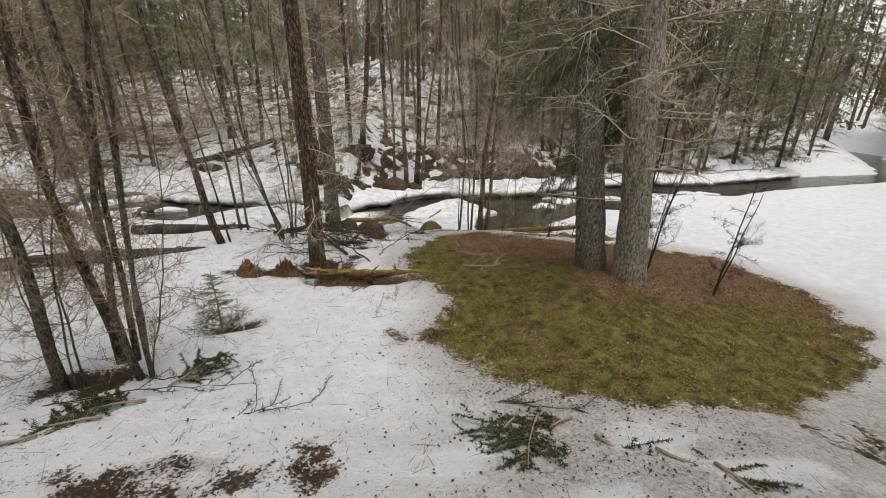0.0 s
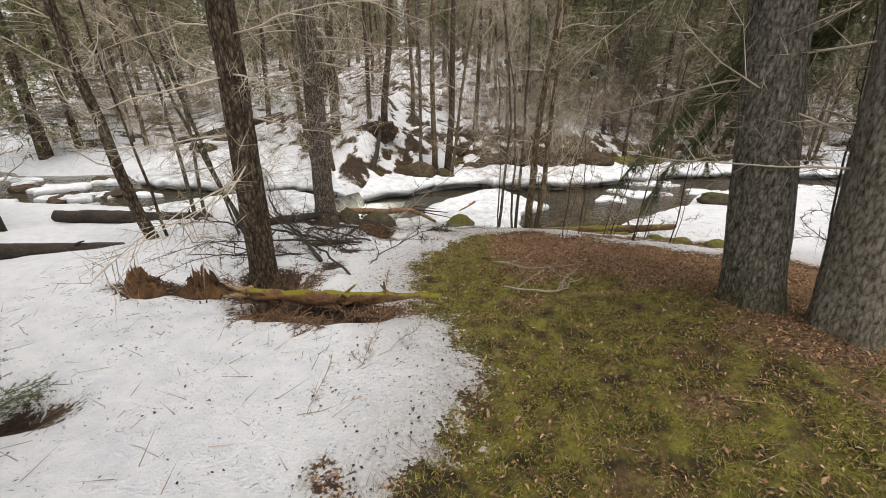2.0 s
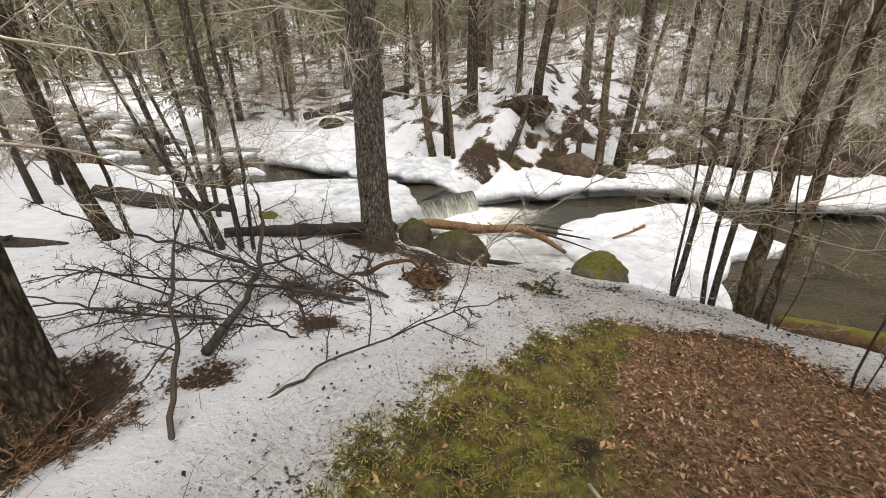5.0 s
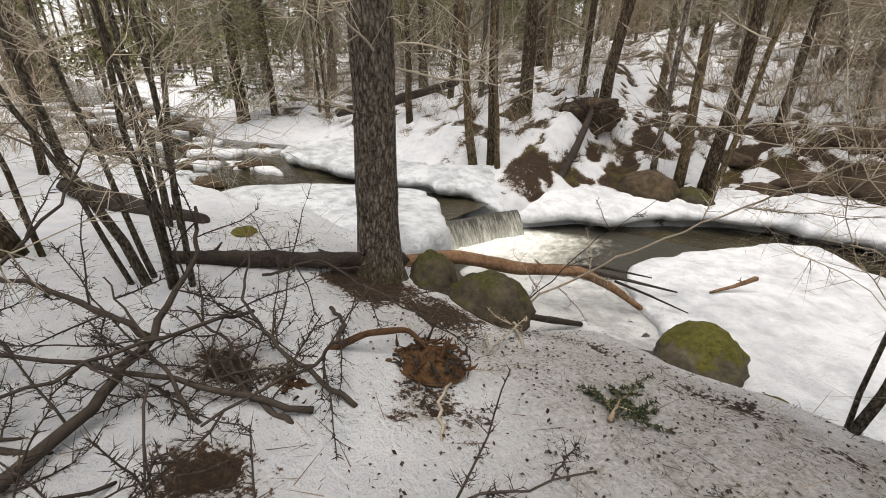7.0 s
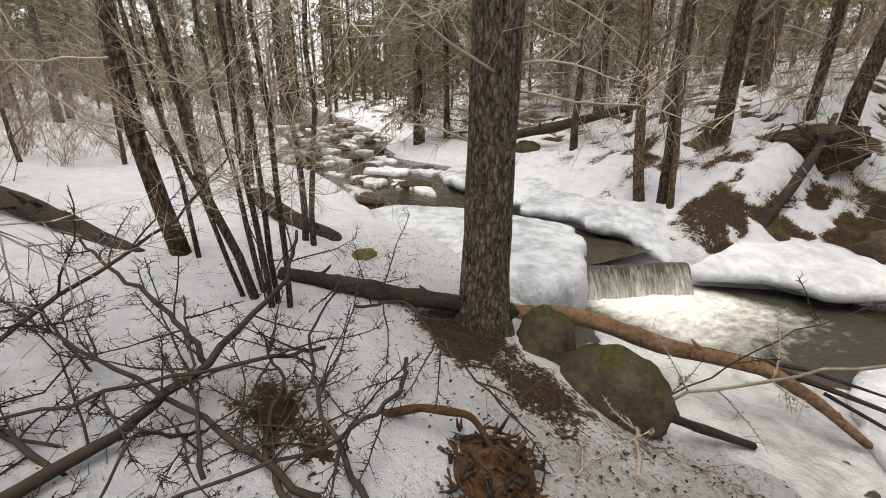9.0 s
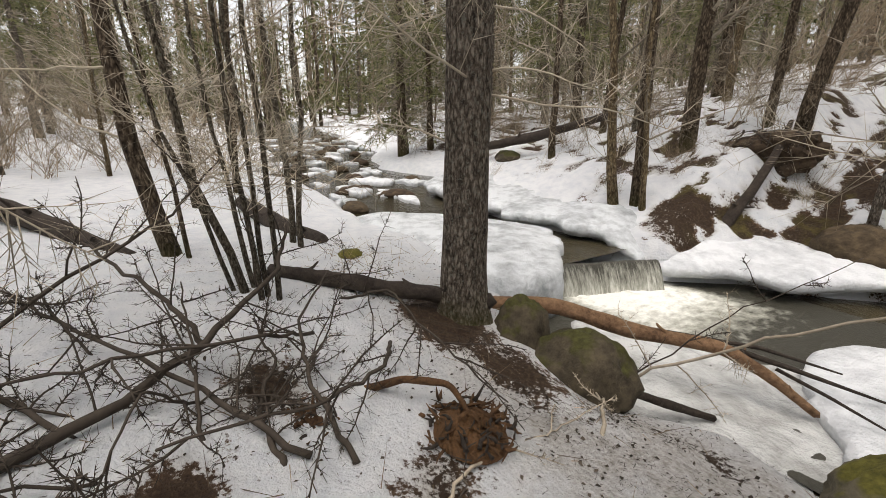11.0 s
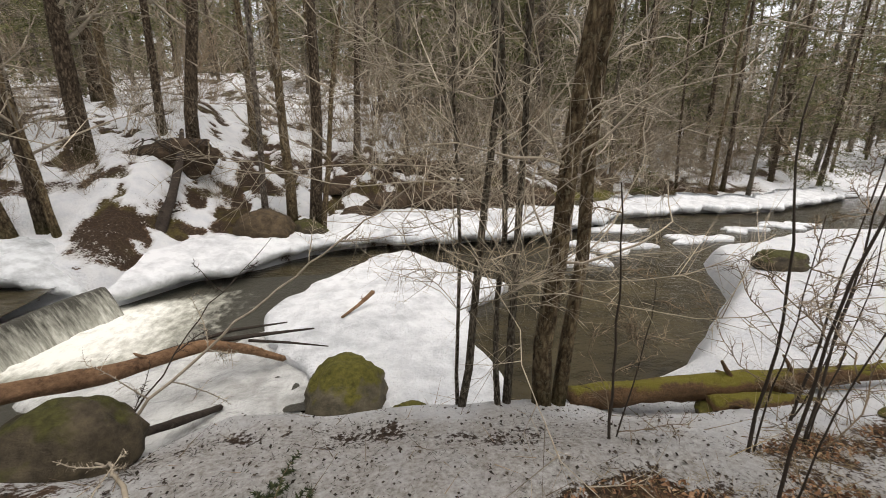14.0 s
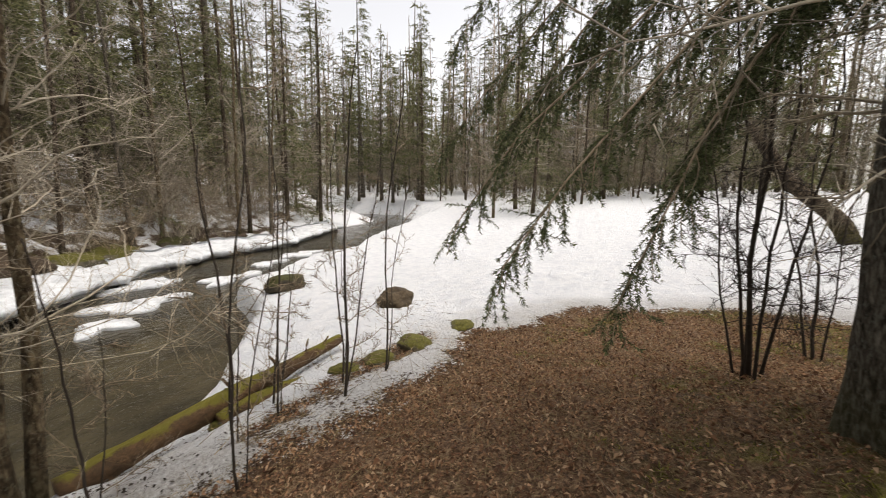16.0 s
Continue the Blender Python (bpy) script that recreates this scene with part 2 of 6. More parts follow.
MOSS = leaf_material("green_moss", ((0.1, (0.03, 0.026, 0.007)), (0.5, (0.13, 0.125, 0.018)), (0.95, (0.34, 0.32, 0.05))))
STONE_MOSS = stone_material("mossy_boulder", (0.085, 0.068, 0.043), (0.012, 0.010, 0.007), (0.062, 0.06, 0.016), 0.2)
STONE_GREEN = stone_material("moss_covered_stone", (0.14, 0.12, 0.08), (0.04, 0.036, 0.024), (0.125, 0.115, 0.022), 0.3)
STONE_BROWN = stone_material("brown_stone", (0.10, 0.072, 0.042), (0.018, 0.013, 0.008), (0.09, 0.085, 0.02), -0.03)
EARTH = stone_material("dark_root_earth", (0.085, 0.058, 0.036), (0.010, 0.007, 0.005), (0.08, 0.07, 0.018), -0.08)
LOG_MOSS = wood_material("moss_grown_log", (0.05, 0.032, 0.018), (0.2, 0.115, 0.055), (0.165, 0.145, 0.022))
LOG_RUST = wood_material("rotting_red_log_with_moss", (0.035, 0.02, 0.011), (0.26, 0.14, 0.06), (0.2, 0.18, 0.02), 0.98)
LOG_RED = wood_material("peeled_red_brown_wood", (0.06, 0.03, 0.016), (0.36, 0.215, 0.12))
LOG_DARK = wood_material("dark_wet_log", (0.016, 0.012, 0.01), (0.075, 0.058, 0.045))
ROT = wood_material("rotten_orange_wood", (0.035, 0.016, 0.008), (0.2, 0.105, 0.045))
CUT = wood_material("pale_split_wood", (0.2, 0.12, 0.06), (0.5, 0.35, 0.2))


# ---- mesh helpers ----
class Soup:
    """Collects vertices and faces for one mesh."""

    def __init__(self):
        self.v, self.f, self.n = [], [], 0

    def add(self, verts, faces):
        verts = np.asarray(verts, float)
        faces = np.asarray(faces, int)
        self.v.append(verts)
        self.f.append(faces + self.n)
        self.n += len(verts)

    def mesh(self, name, mat, smooth=True):
        me = bpy.data.meshes.new(name)
        verts = np.concatenate(self.v)
        loops = np.concatenate([f.ravel() for f in self.f])
        sizes = np.concatenate([np.full(len(f), f.shape[1]) for f in self.f])
        me.vertices.add(len(verts))
        me.vertices.foreach_set("co", verts.ravel())
        me.loops.add(len(loops))
        me.loops.foreach_set("vertex_index", loops.astype(np.int32))
        me.polygons.add(len(sizes))
        me.polygons.foreach_set("loop_start", np.concatenate([[0], np.cumsum(sizes)[:-1]]).astype(np.int32))
        if smooth:
            me.polygons.foreach_set("use_smooth", np.ones(len(sizes), bool))
        me.update(calc_edges=True)
        me.materials.append(mat)
        return me


def part(name, soup, mat, parent, label="", smooth=True):
    ob = new(name, soup.mesh(name, mat, smooth))
    if parent is not None:
        ob.parent = parent
    if label:
        ob["label"] = label
    return ob


def thing(name, label, category, at=(0, 0, 0), turn=0.0, group="", kind=""):
    ob = new(name)
    ob.matrix_basis = pose(*at, 0, 0, turn)
    return tagged(ob, label, category, group, kind)


def tube(soup, pts, radii, sides=5, rough=0.0, seed=0, flare=0.0):
    """A tapering tube along points, closed by a tip; rough: uneven girth."""
    pts, radii = np.asarray(pts, float), np.asarray(radii, float)
    n = len(pts)
    way = np.gradient(pts, axis=0)
    way /= np.linalg.norm(way, axis=1)[:, None] + 1e-9
    ref = np.where(np.abs(way[:, 2:3]) > 0.9, [[1.0, 0, 0]], [[0, 0, 1.0]])
    u = np.cross(way, ref)
    u /= np.linalg.norm(u, axis=1)[:, None] + 1e-9
    w = np.cross(way, u)
    ang = np.linspace(0, 2 * math.pi, sides, endpoint=False)
    r = radii[:, None] * np.ones(sides)
    if rough:
        i = np.arange(n)[:, None]
        a = ang[None]
        r = r * (1 + rough * (fbm(np.cos(a) * 2.2 + seed, np.sin(a) * 2.2 + i * 0.45, 3, seed) - 0.5) * 2)
    if flare:
        k = np.exp(-np.linspace(0, 1, n) * 9)[:, None]
        r = r * (1 + flare * k * (0.6 + 0.9 * np.abs(np.sin(ang[None] * 2.5 + seed))))
    v = pts[:, None] + r[..., None] * (np.cos(ang)[None, :, None] * u[:, None] + np.sin(ang)[None, :, None] * w[:, None])
    v = np.concatenate([v.reshape(-1, 3), pts[-1:] + way[-1:] * radii[-1], pts[:1]])
    i, j = np.meshgrid(np.arange(n - 1), np.arange(sides), indexing="ij")
    a, b = i * sides + j, i * sides + (j + 1) % sides
    quads = np.stack([a, b, b + sides, a + sides], -1).reshape(-1, 4)
    k = np.arange(sides)
    top = np.stack([(n - 1) * sides + k, (n - 1) * sides + (k + 1) % sides, np.full(sides, n * sides)], -1)
    low = np.stack([(k + 1) % sides, k, np.full(sides, n * sides + 1)], -1)
    base = soup.n
    soup.add(v, quads)
    soup.f.append(top + base)
    soup.f.append(low + base)


def bent(start, way, length, n, wander, rng, lift=0.0):
    """Points of a branch that wanders; lift bends it up (or down) on the way."""
    p, d = np.array(start, float), np.array(way, float)
    d /= np.linalg.norm(d)
    pts = [p.copy()]
    for _ in range(n):
        d = d + rng.normal(0, wander, 3) + (0, 0, lift)
        d /= np.linalg.norm(d)
        p = p + d * length / n
        pts.append(p.copy())
    return np.array(pts)


def twigs(soup, pts, rng, count, length, radius, wander=0.18, lift=0.0, spread=0.9, deep=1, start=0.2, sides=3):
    """Side twigs along a branch, each with finer ones."""
    n = len(pts) - 1
    for q in rng.uniform(start, 1.0, count):
        k = min(int(q * n), n - 1)
        base = pts[k] + (pts[k + 1] - pts[k]) * (q * n - k)
        ahead = pts[k + 1] - pts[k]
        ahead /= np.linalg.norm(ahead) + 1e-9
        out = rng.normal(0, 1, 3)
        out -= ahead * (out @ ahead)
        out /= np.linalg.norm(out) + 1e-9
        le = length * rng.uniform(0.45, 1.0) * (1.15 - 0.6 * q)
        t = bent(base, ahead * rng.uniform(0.3, 0.8) + out * spread, le, 3, wander, rng, lift)
        tube(soup, t, np.linspace(radius, radius * 0.35, 4), sides)
        if deep:
            twigs(soup, t, rng, max(2, count // 4), le * 0.5, radius * 0.5, wander, lift, spread, deep - 1, 0.15)


def spikes(soup, base, tip, r):
    """Many thin three-sided cones at once, for fine twigs."""
    base, tip = np.asarray(base, float), np.asarray(tip, float)
    d = tip - base
    d /= np.linalg.norm(d, axis=1)[:, None] + 1e-9
    u = np.cross(d, np.where(np.abs(d[:, 2:3]) > 0.9, [[1.0, 0, 0]], [[0, 0, 1.0]]))
    u /= np.linalg.norm(u, axis=1)[:, None] + 1e-9
    w = np.cross(d, u)
    r = np.broadcast_to(np.asarray(r, float), (len(base),))[:, None]
    ring = [base + r * (math.cos(a) * u + math.sin(a) * w) for a in (0.0, 2.094, 4.189)]
    v = np.stack([*ring, tip], 1).reshape(-1, 3)
    k = np.arange(len(base))[:, None] * 4
    soup.add(v, np.concatenate([k + (0, 1, 3), k + (1, 2, 3), k + (2, 0, 3)]))


def fuzz(soup, pts, rng, count, length, r, spread=0.9, lift=0.0, deep=1, start=0.1):
    """Side twigs as spikes along a branch, each carrying finer ones."""
    n = len(pts) - 1
    q = rng.uniform(start, 1.0, count)
    k = np.minimum((q * n).astype(int), n - 1)
    seg = pts[k + 1] - pts[k]
    base = pts[k] + seg * (q * n - k)[:, None]
    ahead = seg / (np.linalg.norm(seg, axis=1)[:, None] + 1e-9)
    for level_ in range(deep + 1):
        out = rng.normal(0, 1, base.shape)
        out -= ahead * (out * ahead).sum(1)[:, None]
        out /= np.linalg.norm(out, axis=1)[:, None] + 1e-9
        d = ahead * rng.uniform(0.3, 0.9, len(base))[:, None] + out * spread + (0, 0, lift)
        d /= np.linalg.norm(d, axis=1)[:, None]
        le = (length * rng.uniform(0.4, 1.1, len(base)))[:, None]
        mid = base + d * le * 0.55
        tip = mid + (d + rng.normal(0, 0.22, d.shape)) * le * 0.5
        if level_ == deep and deep:
            spikes(soup, base, tip, r)
        else:
            spikes(soup, base, base + (mid - base) * 1.5, r)
            spikes(soup, mid, tip, r * 0.6)
        m = 3
        f = rng.uniform(0.25, 0.95, (len(base), m))[..., None]
        base = (base[:, None] + (mid - base)[:, None] * f * 1.4).reshape(-1, 3)
        ahead = np.repeat(d, m, 0)
        length, r = length * 0.5, r * 0.6


def needle_spray(soup, pts, rng, per, length, width=0.004, droop=0.25):
    """Needles: thin blades set along a twig."""
    seg = np.diff(pts, axis=0)
    ln = np.linalg.norm(seg, axis=1)
    total = max(int(per * ln.sum()), 4)
    q = rng.uniform(0, len(seg) - 1e-6, total)
    k = q.astype(int)
    base = pts[k] + seg[k] * (q - k)[:, None]
    ahead = seg[k] / (ln[k][:, None] + 1e-9)
    out = rng.normal(0, 1, (total, 3)) * (1, 1, 0.45)
    out -= ahead * (out * ahead).sum(1)[:, None]
    out /= np.linalg.norm(out, axis=1)[:, None] + 1e-9
    d = ahead * 0.55 + out - (0, 0, droop)
    d /= np.linalg.norm(d, axis=1)[:, None]
    side = np.cross(d, rng.normal(0, 1, (total, 3)))
    side /= np.linalg.norm(side, axis=1)[:, None] + 1e-9
    le = length * rng.uniform(0.6, 1.1, total)[:, None]
    v = np.stack([base - side * width, base + side * width, base + d * le], 1).reshape(-1, 3)
    soup.add(v, np.arange(total * 3).reshape(-1, 3))


def _h(ix, iy, s):
    n = (ix * 374761393 + iy * 668265263 + s * 974711) & 0xFFFFFFFF
    n = ((n ^ (n >> 13)) * 1274126177) & 0xFFFFFFFF
    return ((n ^ (n >> 16)) & 0xFFFF) / 65535.0
def vnoise(x, y, s=0):
    """Smooth value noise, 0 to 1, on arrays."""
    x, y = np.asarray(x, float), np.asarray(y, float)
    ix, iy = np.floor(x).astype(np.int64), np.floor(y).astype(np.int64)
    fx, fy = x - ix, y - iy
    fx, fy = fx * fx * (3 - 2 * fx), fy * fy * (3 - 2 * fy)
    a, b = _h(ix, iy, s), _h(ix + 1, iy, s)
    c, d = _h(ix, iy + 1, s), _h(ix + 1, iy + 1, s)
    return (a * (1 - fx) + b * fx) * (1 - fy) + (c * (1 - fx) + d * fx) * fy
def fbm(x, y, octaves=4, s=0):
    total, amp, norm = 0.0, 1.0, 0.0
    for k in range(octaves):
        total = total + amp * vnoise(x * 2 ** k + 17.3 * k, y * 2 ** k - 9.1 * k, s + k)
        norm += amp
        amp *= 0.5
    return total / norm
def sstep(a, b, v):
    u = np.clip((np.asarray(v, float) - a) / (b - a), 0, 1)
    return u * u * (3 - 2 * u)
def bump(x, y, cx, cy, rx, ry, h):
    return h * np.exp(-((x - cx) / rx) ** 2 - ((y - cy) / ry) ** 2)
SOUTH = ((-60, 14), (-30, 11.5), (-20, 10.5), (-13, 9.4), (-9.4, 10.2), (-6.9, 10.0), (-5, 10.0), (-3, 10.2), (-1.5, 10.2), (0, 10.05), (1.4, 10.2),
         (2.45, 10.35), (3.4, 11.0), (4.3, 11.7), (5.2, 13.2), (7.9, 14.0), (9.4, 13.8), (12.5, 15), (16.5, 15.8), (22, 17), (26, 21), (30, 38), (80, 330))
NORTH = ((-60, 20), (-30, 17), (-20, 15), (-11, 13.4), (-7.7, 12.5), (-5, 12.5), (-3, 12.9), (-2.5, 13.5), (-1.6, 14.2), (-0.5, 14.9), (1, 15.1),
         (2.8, 15.2), (3.9, 15.6), (5.8, 16.6), (8.4, 17.3), (10.6, 17.2), (15.4, 19), (21, 20.4), (24.5, 25), (28, 42), (80, 340))
def south(x):
    return np.interp(x, *zip(*SOUTH)) + 0.35 * (fbm(np.asarray(x) * 1.1, 3.0, 3, 5) - 0.5) + 1.8 * (fbm(np.asarray(x) * 0.4, 3.0, 2, 6) - 0.5) * sstep(-7.5, -10, x)
def north(x):
    return np.interp(x, *zip(*NORTH)) + 0.4 * (fbm(np.asarray(x) * 0.9, 7.0, 3, 9) - 0.5) + 1.8 * (fbm(np.asarray(x) * 0.4, 9.0, 2, 10) - 0.5) * sstep(-8, -11, x)
def level(x):
    """The water's height along the stream: a pool, a step at the fall, rapids above it."""
    x = np.asarray(x, float)
    up = -0.82 + 0.035 * np.maximum(-6 - x, 0)
    return np.where(x > -3.2, -1.18 - 0.012 * np.maximum(x - 6, 0), up)
def soft_level(x):
    return -1.18 + 0.36 * sstep(-2.9, -3.4, x) + 0.035 * np.maximum(-6 - x, 0) - 0.012 * np.maximum(x - 6, 0)
def height(x, y):
    x, y = np.asarray(x, float), np.asarray(y, float)
    # the near bank, falling from the start of the path to the stream
    a = np.interp(y, (-40, -8, 0, 1.2, 2.35, 3.8, 5.5, 7.5, 9.0, 10.2, 14), (6, 3, 0.75, 0.36, 0.1, -0.09, -0.22, -0.42, -0.66, -0.85, -0.85))
    west = np.interp(y, (-40, 0, 2.35, 4, 6, 8, 10, 14), (4, 0.6, 0.1, -0.15, -0.25, -0.4, -0.55, -0.6)) + 0.03 * np.maximum(-8 - x, 0)
    east = np.interp(y, (-40, 0, 3.4, 5, 8, 12, 20), (3, 0.3, -0.32, -0.45, -0.62, -0.85, -0.9))
    east = east + (0.55 - east) * sstep(7, 45, x - 0.35 * np.maximum(y - 6, 0))
    a = a + (west - a) * sstep(-1.5, -4.0, x)
    a = a + (east - a) * sstep(1.8, 4.2, x)
    a = a + bump(x, y, 2.35, 5.5, 1.3, 1.2, 0.2) + bump(x, y, -2.07, 6.4, 0.5, 0.45, 0.12) + bump(x, y, -2.6, 9.2, 0.55, 0.5, 0.06)
    a = a + bump(x, y, 0.7, 9.1, 0.9, 0.5, 0.08) - bump(x, y, 1.9, 9.85, 1.0, 0.35, 0.25) - bump(x, y, -1.75, 10.0, 0.42, 0.3, 0.28) - bump(x, y, -0.36, 10.2, 0.3, 0.25, 0.2) - bump(x, y, -1.35, 5.68, 0.6, 0.14, 0.2) - bump(x, y, -2.0, 6.3, 0.36, 0.3, 0.3) - bump(x, y, -2.55, 4.3, 0.35, 0.2, 0.14)
    a = a + 0.10 * (fbm(x * 0.7, y * 0.7, 3, 2) - 0.5) + 0.05 * (fbm(x * 2.7, y * 2.7, 3, 3) - 0.5)
    # the far bank and the wooded hill
    d = y - north(x)
    lv = soft_level(x)
    rise = np.interp(d, (-1, 0, 0.4, 1, 2, 3, 5, 10, 20, 40, 80, 300), (-0.1, 0.1, 0.22, 0.5, 1.0, 1.5, 1.95, 2.7, 4.2, 7.0, 11, 18))
    flat = np.interp(d, (-1, 0, 0.5, 2, 6, 20, 60, 300), (-0.1, 0.1, 0.22, 0.5, 1.1, 3.2, 8.0, 15))
    hill = sstep(6.5, 1.0, x) * sstep(-14, -3, x)
    b = lv + flat + (rise - flat) * (0.25 + 0.75 * hill)
    b = b + sstep(0.3, 3, d) * (0.5 * (fbm(x * 0.45, y * 0.45, 3, 21) - 0.5) + 0.35 * (fbm(x * 1.3, y * 1.3, 3, 22) - 0.5))
    bed = lv - 0.35
    s = y - south(x)
    z = a + (bed - a) * sstep(-0.25, 0.3, s)
    z = np.where(s > 0.3, bed, z)
    z = z + (b - z) * sstep(-0.35, 0.15, d)
    return z


def spot(x, y, lift=0.0):
    return (x, y, float(height(x, y)) + lift)


# ---- the ground, one sheet out to the horizon ----
def spread_axis(a, b, step, far, grow=1.07):
    mid = list(np.arange(a, b + 1e-6, step))
    up, s = [b], step
    while up[-1] < far:
        s *= grow
        up.append(up[-1] + s)
    down, s = [a], step
    while down[-1] > -far:
        s *= grow
        down.append(down[-1] - s)
    return np.array(down[:0:-1] + mid + up[1:])


BARE = np.array(((0.33, 3.2), (0.0, 3.9), (0.05, 4.85), (0.0, 5.3), (-0.25, 5.8), (-0.6, 6.4), (-0.66, 7.1), (-0.63, 7.75), (-0.38, 8.4), (0.15, 8.85), (0.95, 8.95), (1.4, 8.75), (1.9, 8.5),
                 (2.6, 8.45), (3.3, 8.35), (4.0, 8.45), (5.1, 7.5), (5.6, 5.6), (5.2, 4.5), (4.6, 3.8), (3.0, 2.76), (2.0, 2.55), (1.0, 2.8)))


def edge_distance(x, y, poly):
    """Distance to a closed outline, positive inside."""
    best = np.full(x.shape, 1e9)
    inside = np.zeros(x.shape, bool)
    for (ax, ay), (bx, by) in zip(poly, np.roll(poly, -1, axis=0)):
        ux, uy = bx - ax, by - ay
        t = np.clip(((x - ax) * ux + (y - ay) * uy) / (ux * ux + uy * uy), 0, 1)
        best = np.minimum(best, np.hypot(x - ax - t * ux, y - ay - t * uy))
        cross = ((ay > y) != (by > y)) & (x < (bx - ax) * (y - ay) / (by - ay + 1e-12) + ax)
        inside ^= cross
    return np.where(inside, best, -best)


def cover(x, y):
    """How much snow, how mossy, how dirty and, in holes, how shaded the ground is."""
    xw = x + 1.3 * (fbm(x * 1.9, y * 1.9, 4, 49) - 0.5)
    e = edge_distance(x, y, BARE) + 0.5 * (fbm(x * 2.3, y * 2.3, 4, 31) - 0.5)
    snow = np.clip(0.5 - e * 2.2, 0, 1)
    # melt holes: under the big trunks, the sapling and along the start of the path
    for cx, cy, rx, ry, k in ((-1.35, 5.78, 0.7, 0.22, 1.5), (-2.0, 6.35, 0.4, 0.36, 1.6), (-2.5, 4.3, 0.3, 0.16, 1.2), (-2.6, 9.2, 0.4, 0.3, 0.7), (-1.25, 8.45, 0.3, 0.2, 0.9),
                              (-1.75, 1.75, 0.7, 0.3, 0.75), (-0.85, 2.0, 0.22, 0.25, 0.8), (3.4, 2.3, 0.9, 0.4, 0.5), (-3.2, 3.0, 0.5, 0.3, 0.9), (-1.7, 9.45, 0.6, 0.25, 0.5), (-0.9, 9.75, 0.5, 0.12, 0.5), (0.5, 9.4, 0.5, 0.16, 0.45), (-2.3, 9.25, 0.5, 0.25, 0.65), (-0.2, 9.6, 0.3, 0.1, 0.6), (3.0, 8.95, 0.25, 0.18, 0.9),
                              (3.55, 8.85, 0.35, 0.2, 0.9), (2.2, 9.0, 0.7, 0.25, 0.6), (-0.45, 3.9, 0.35, 0.25, 0.7), (-1.5, 7.6, 0.3, 0.2, 0.7), (-2.75, 6.0, 0.3, 0.2, 1.0), (-3.3, 6.0, 0.3, 0.2, 1.0), (-2.2, 8.0, 0.35, 0.2, 0.8), (-1.6, 6.9, 0.2, 0.15, 0.8)):
        snow = snow - bump(x, y, cx, cy, rx, ry, k) * (0.15 + 1.7 * fbm(x * 5, y * 5, 4, 33))
    # the far bank: bare earth and moss on the steep parts, more to the east
    d = y - north(x)
    rag = fbm(x * 3.1, y * 3.1, 4, 46) - 0.5
    steep = bump(d, 0 * d, 1.4, 0, 1.3, 1, 1.0) * sstep(-6, -2, x) * sstep(14, 8, x)
    east = bump(x, 0 * x, 3.0, 0, 3.2, 1, 0.5)
    patch = 0.45 * fbm(x * 0.9, y * 0.9, 4, 35) + 0.55 * fbm(x * 2.6, y * 2.6, 4, 48)
    snow = snow - steep * sstep(0.47 - east * 0.35, 0.66 - east * 0.3, patch + rag * 0.9) * 1.5
    snow = snow - sstep(0.4, 2.5, d) * sstep(0.53, 0.6, fbm(x * 3.3, y * 3.3, 5, 36)) * 0.85
    moss = sstep(0.36, 0.62, 0.6 * fbm(x * 1.1, y * 1.1, 4, 37) + 0.4 * fbm(x * 4.5, y * 4.5, 3, 47) + 0.22 * sstep(6.3, 4.4, y) - 0.24 * sstep(6.0, 8.0, y) * sstep(-0.1, 0.8, xw) + 0.26 * sstep(0.35, -0.3, xw)
                 - 0.25 * bump(x, y, 2.5, 5.5, 1.0, 0.8, 1.0) - 0.08 * sstep(3.5, 5.0, x))
    moss = moss * sstep(-0.25, 0.0, e) + 0.3 * sstep(0.4, 1.0, d) * sstep(0.5, 0.6, fbm(x * 4.1, y * 4.1, 3, 38))
    dirt_shade = 0.75 * sstep(-0.9, 0.0, e) + 0.85 * bump(x, y, -0.7, 9.5, 2.0, 0.6, 1.0) * sstep(0.35, 0.6, fbm(x * 1.7, y * 1.7, 4, 39)) + 0.15 * sstep(3.0, 1.5, y) * sstep(-4, -1, x) + 0.05 * sstep(9.5, 6.5, y) * sstep(-3.5, -1, x) * sstep(3, 1, x)
    dirt_shade = dirt_shade + 0.75 * bump(x, y, -0.6, 9.3, 1.9, 0.55, 1.0) + 2.2 * bump(x, y, 2.5, 2.0, 2.0, 0.9, 1.0) * sstep(0.3, 0.55, fbm(x * 1.3, y * 2.6, 4, 50))
    # full on bare ground off the mound: dark soil plus painted hole shade
    dirt_shade = np.maximum(dirt_shade * sstep(0.25, -0.05, e), sstep(0.75, 0.35, snow) * sstep(0.05, -0.25, e))
    return np.clip(snow, 0, 1), np.clip(moss, 0, 1), np.clip(dirt_shade, 0, 1)


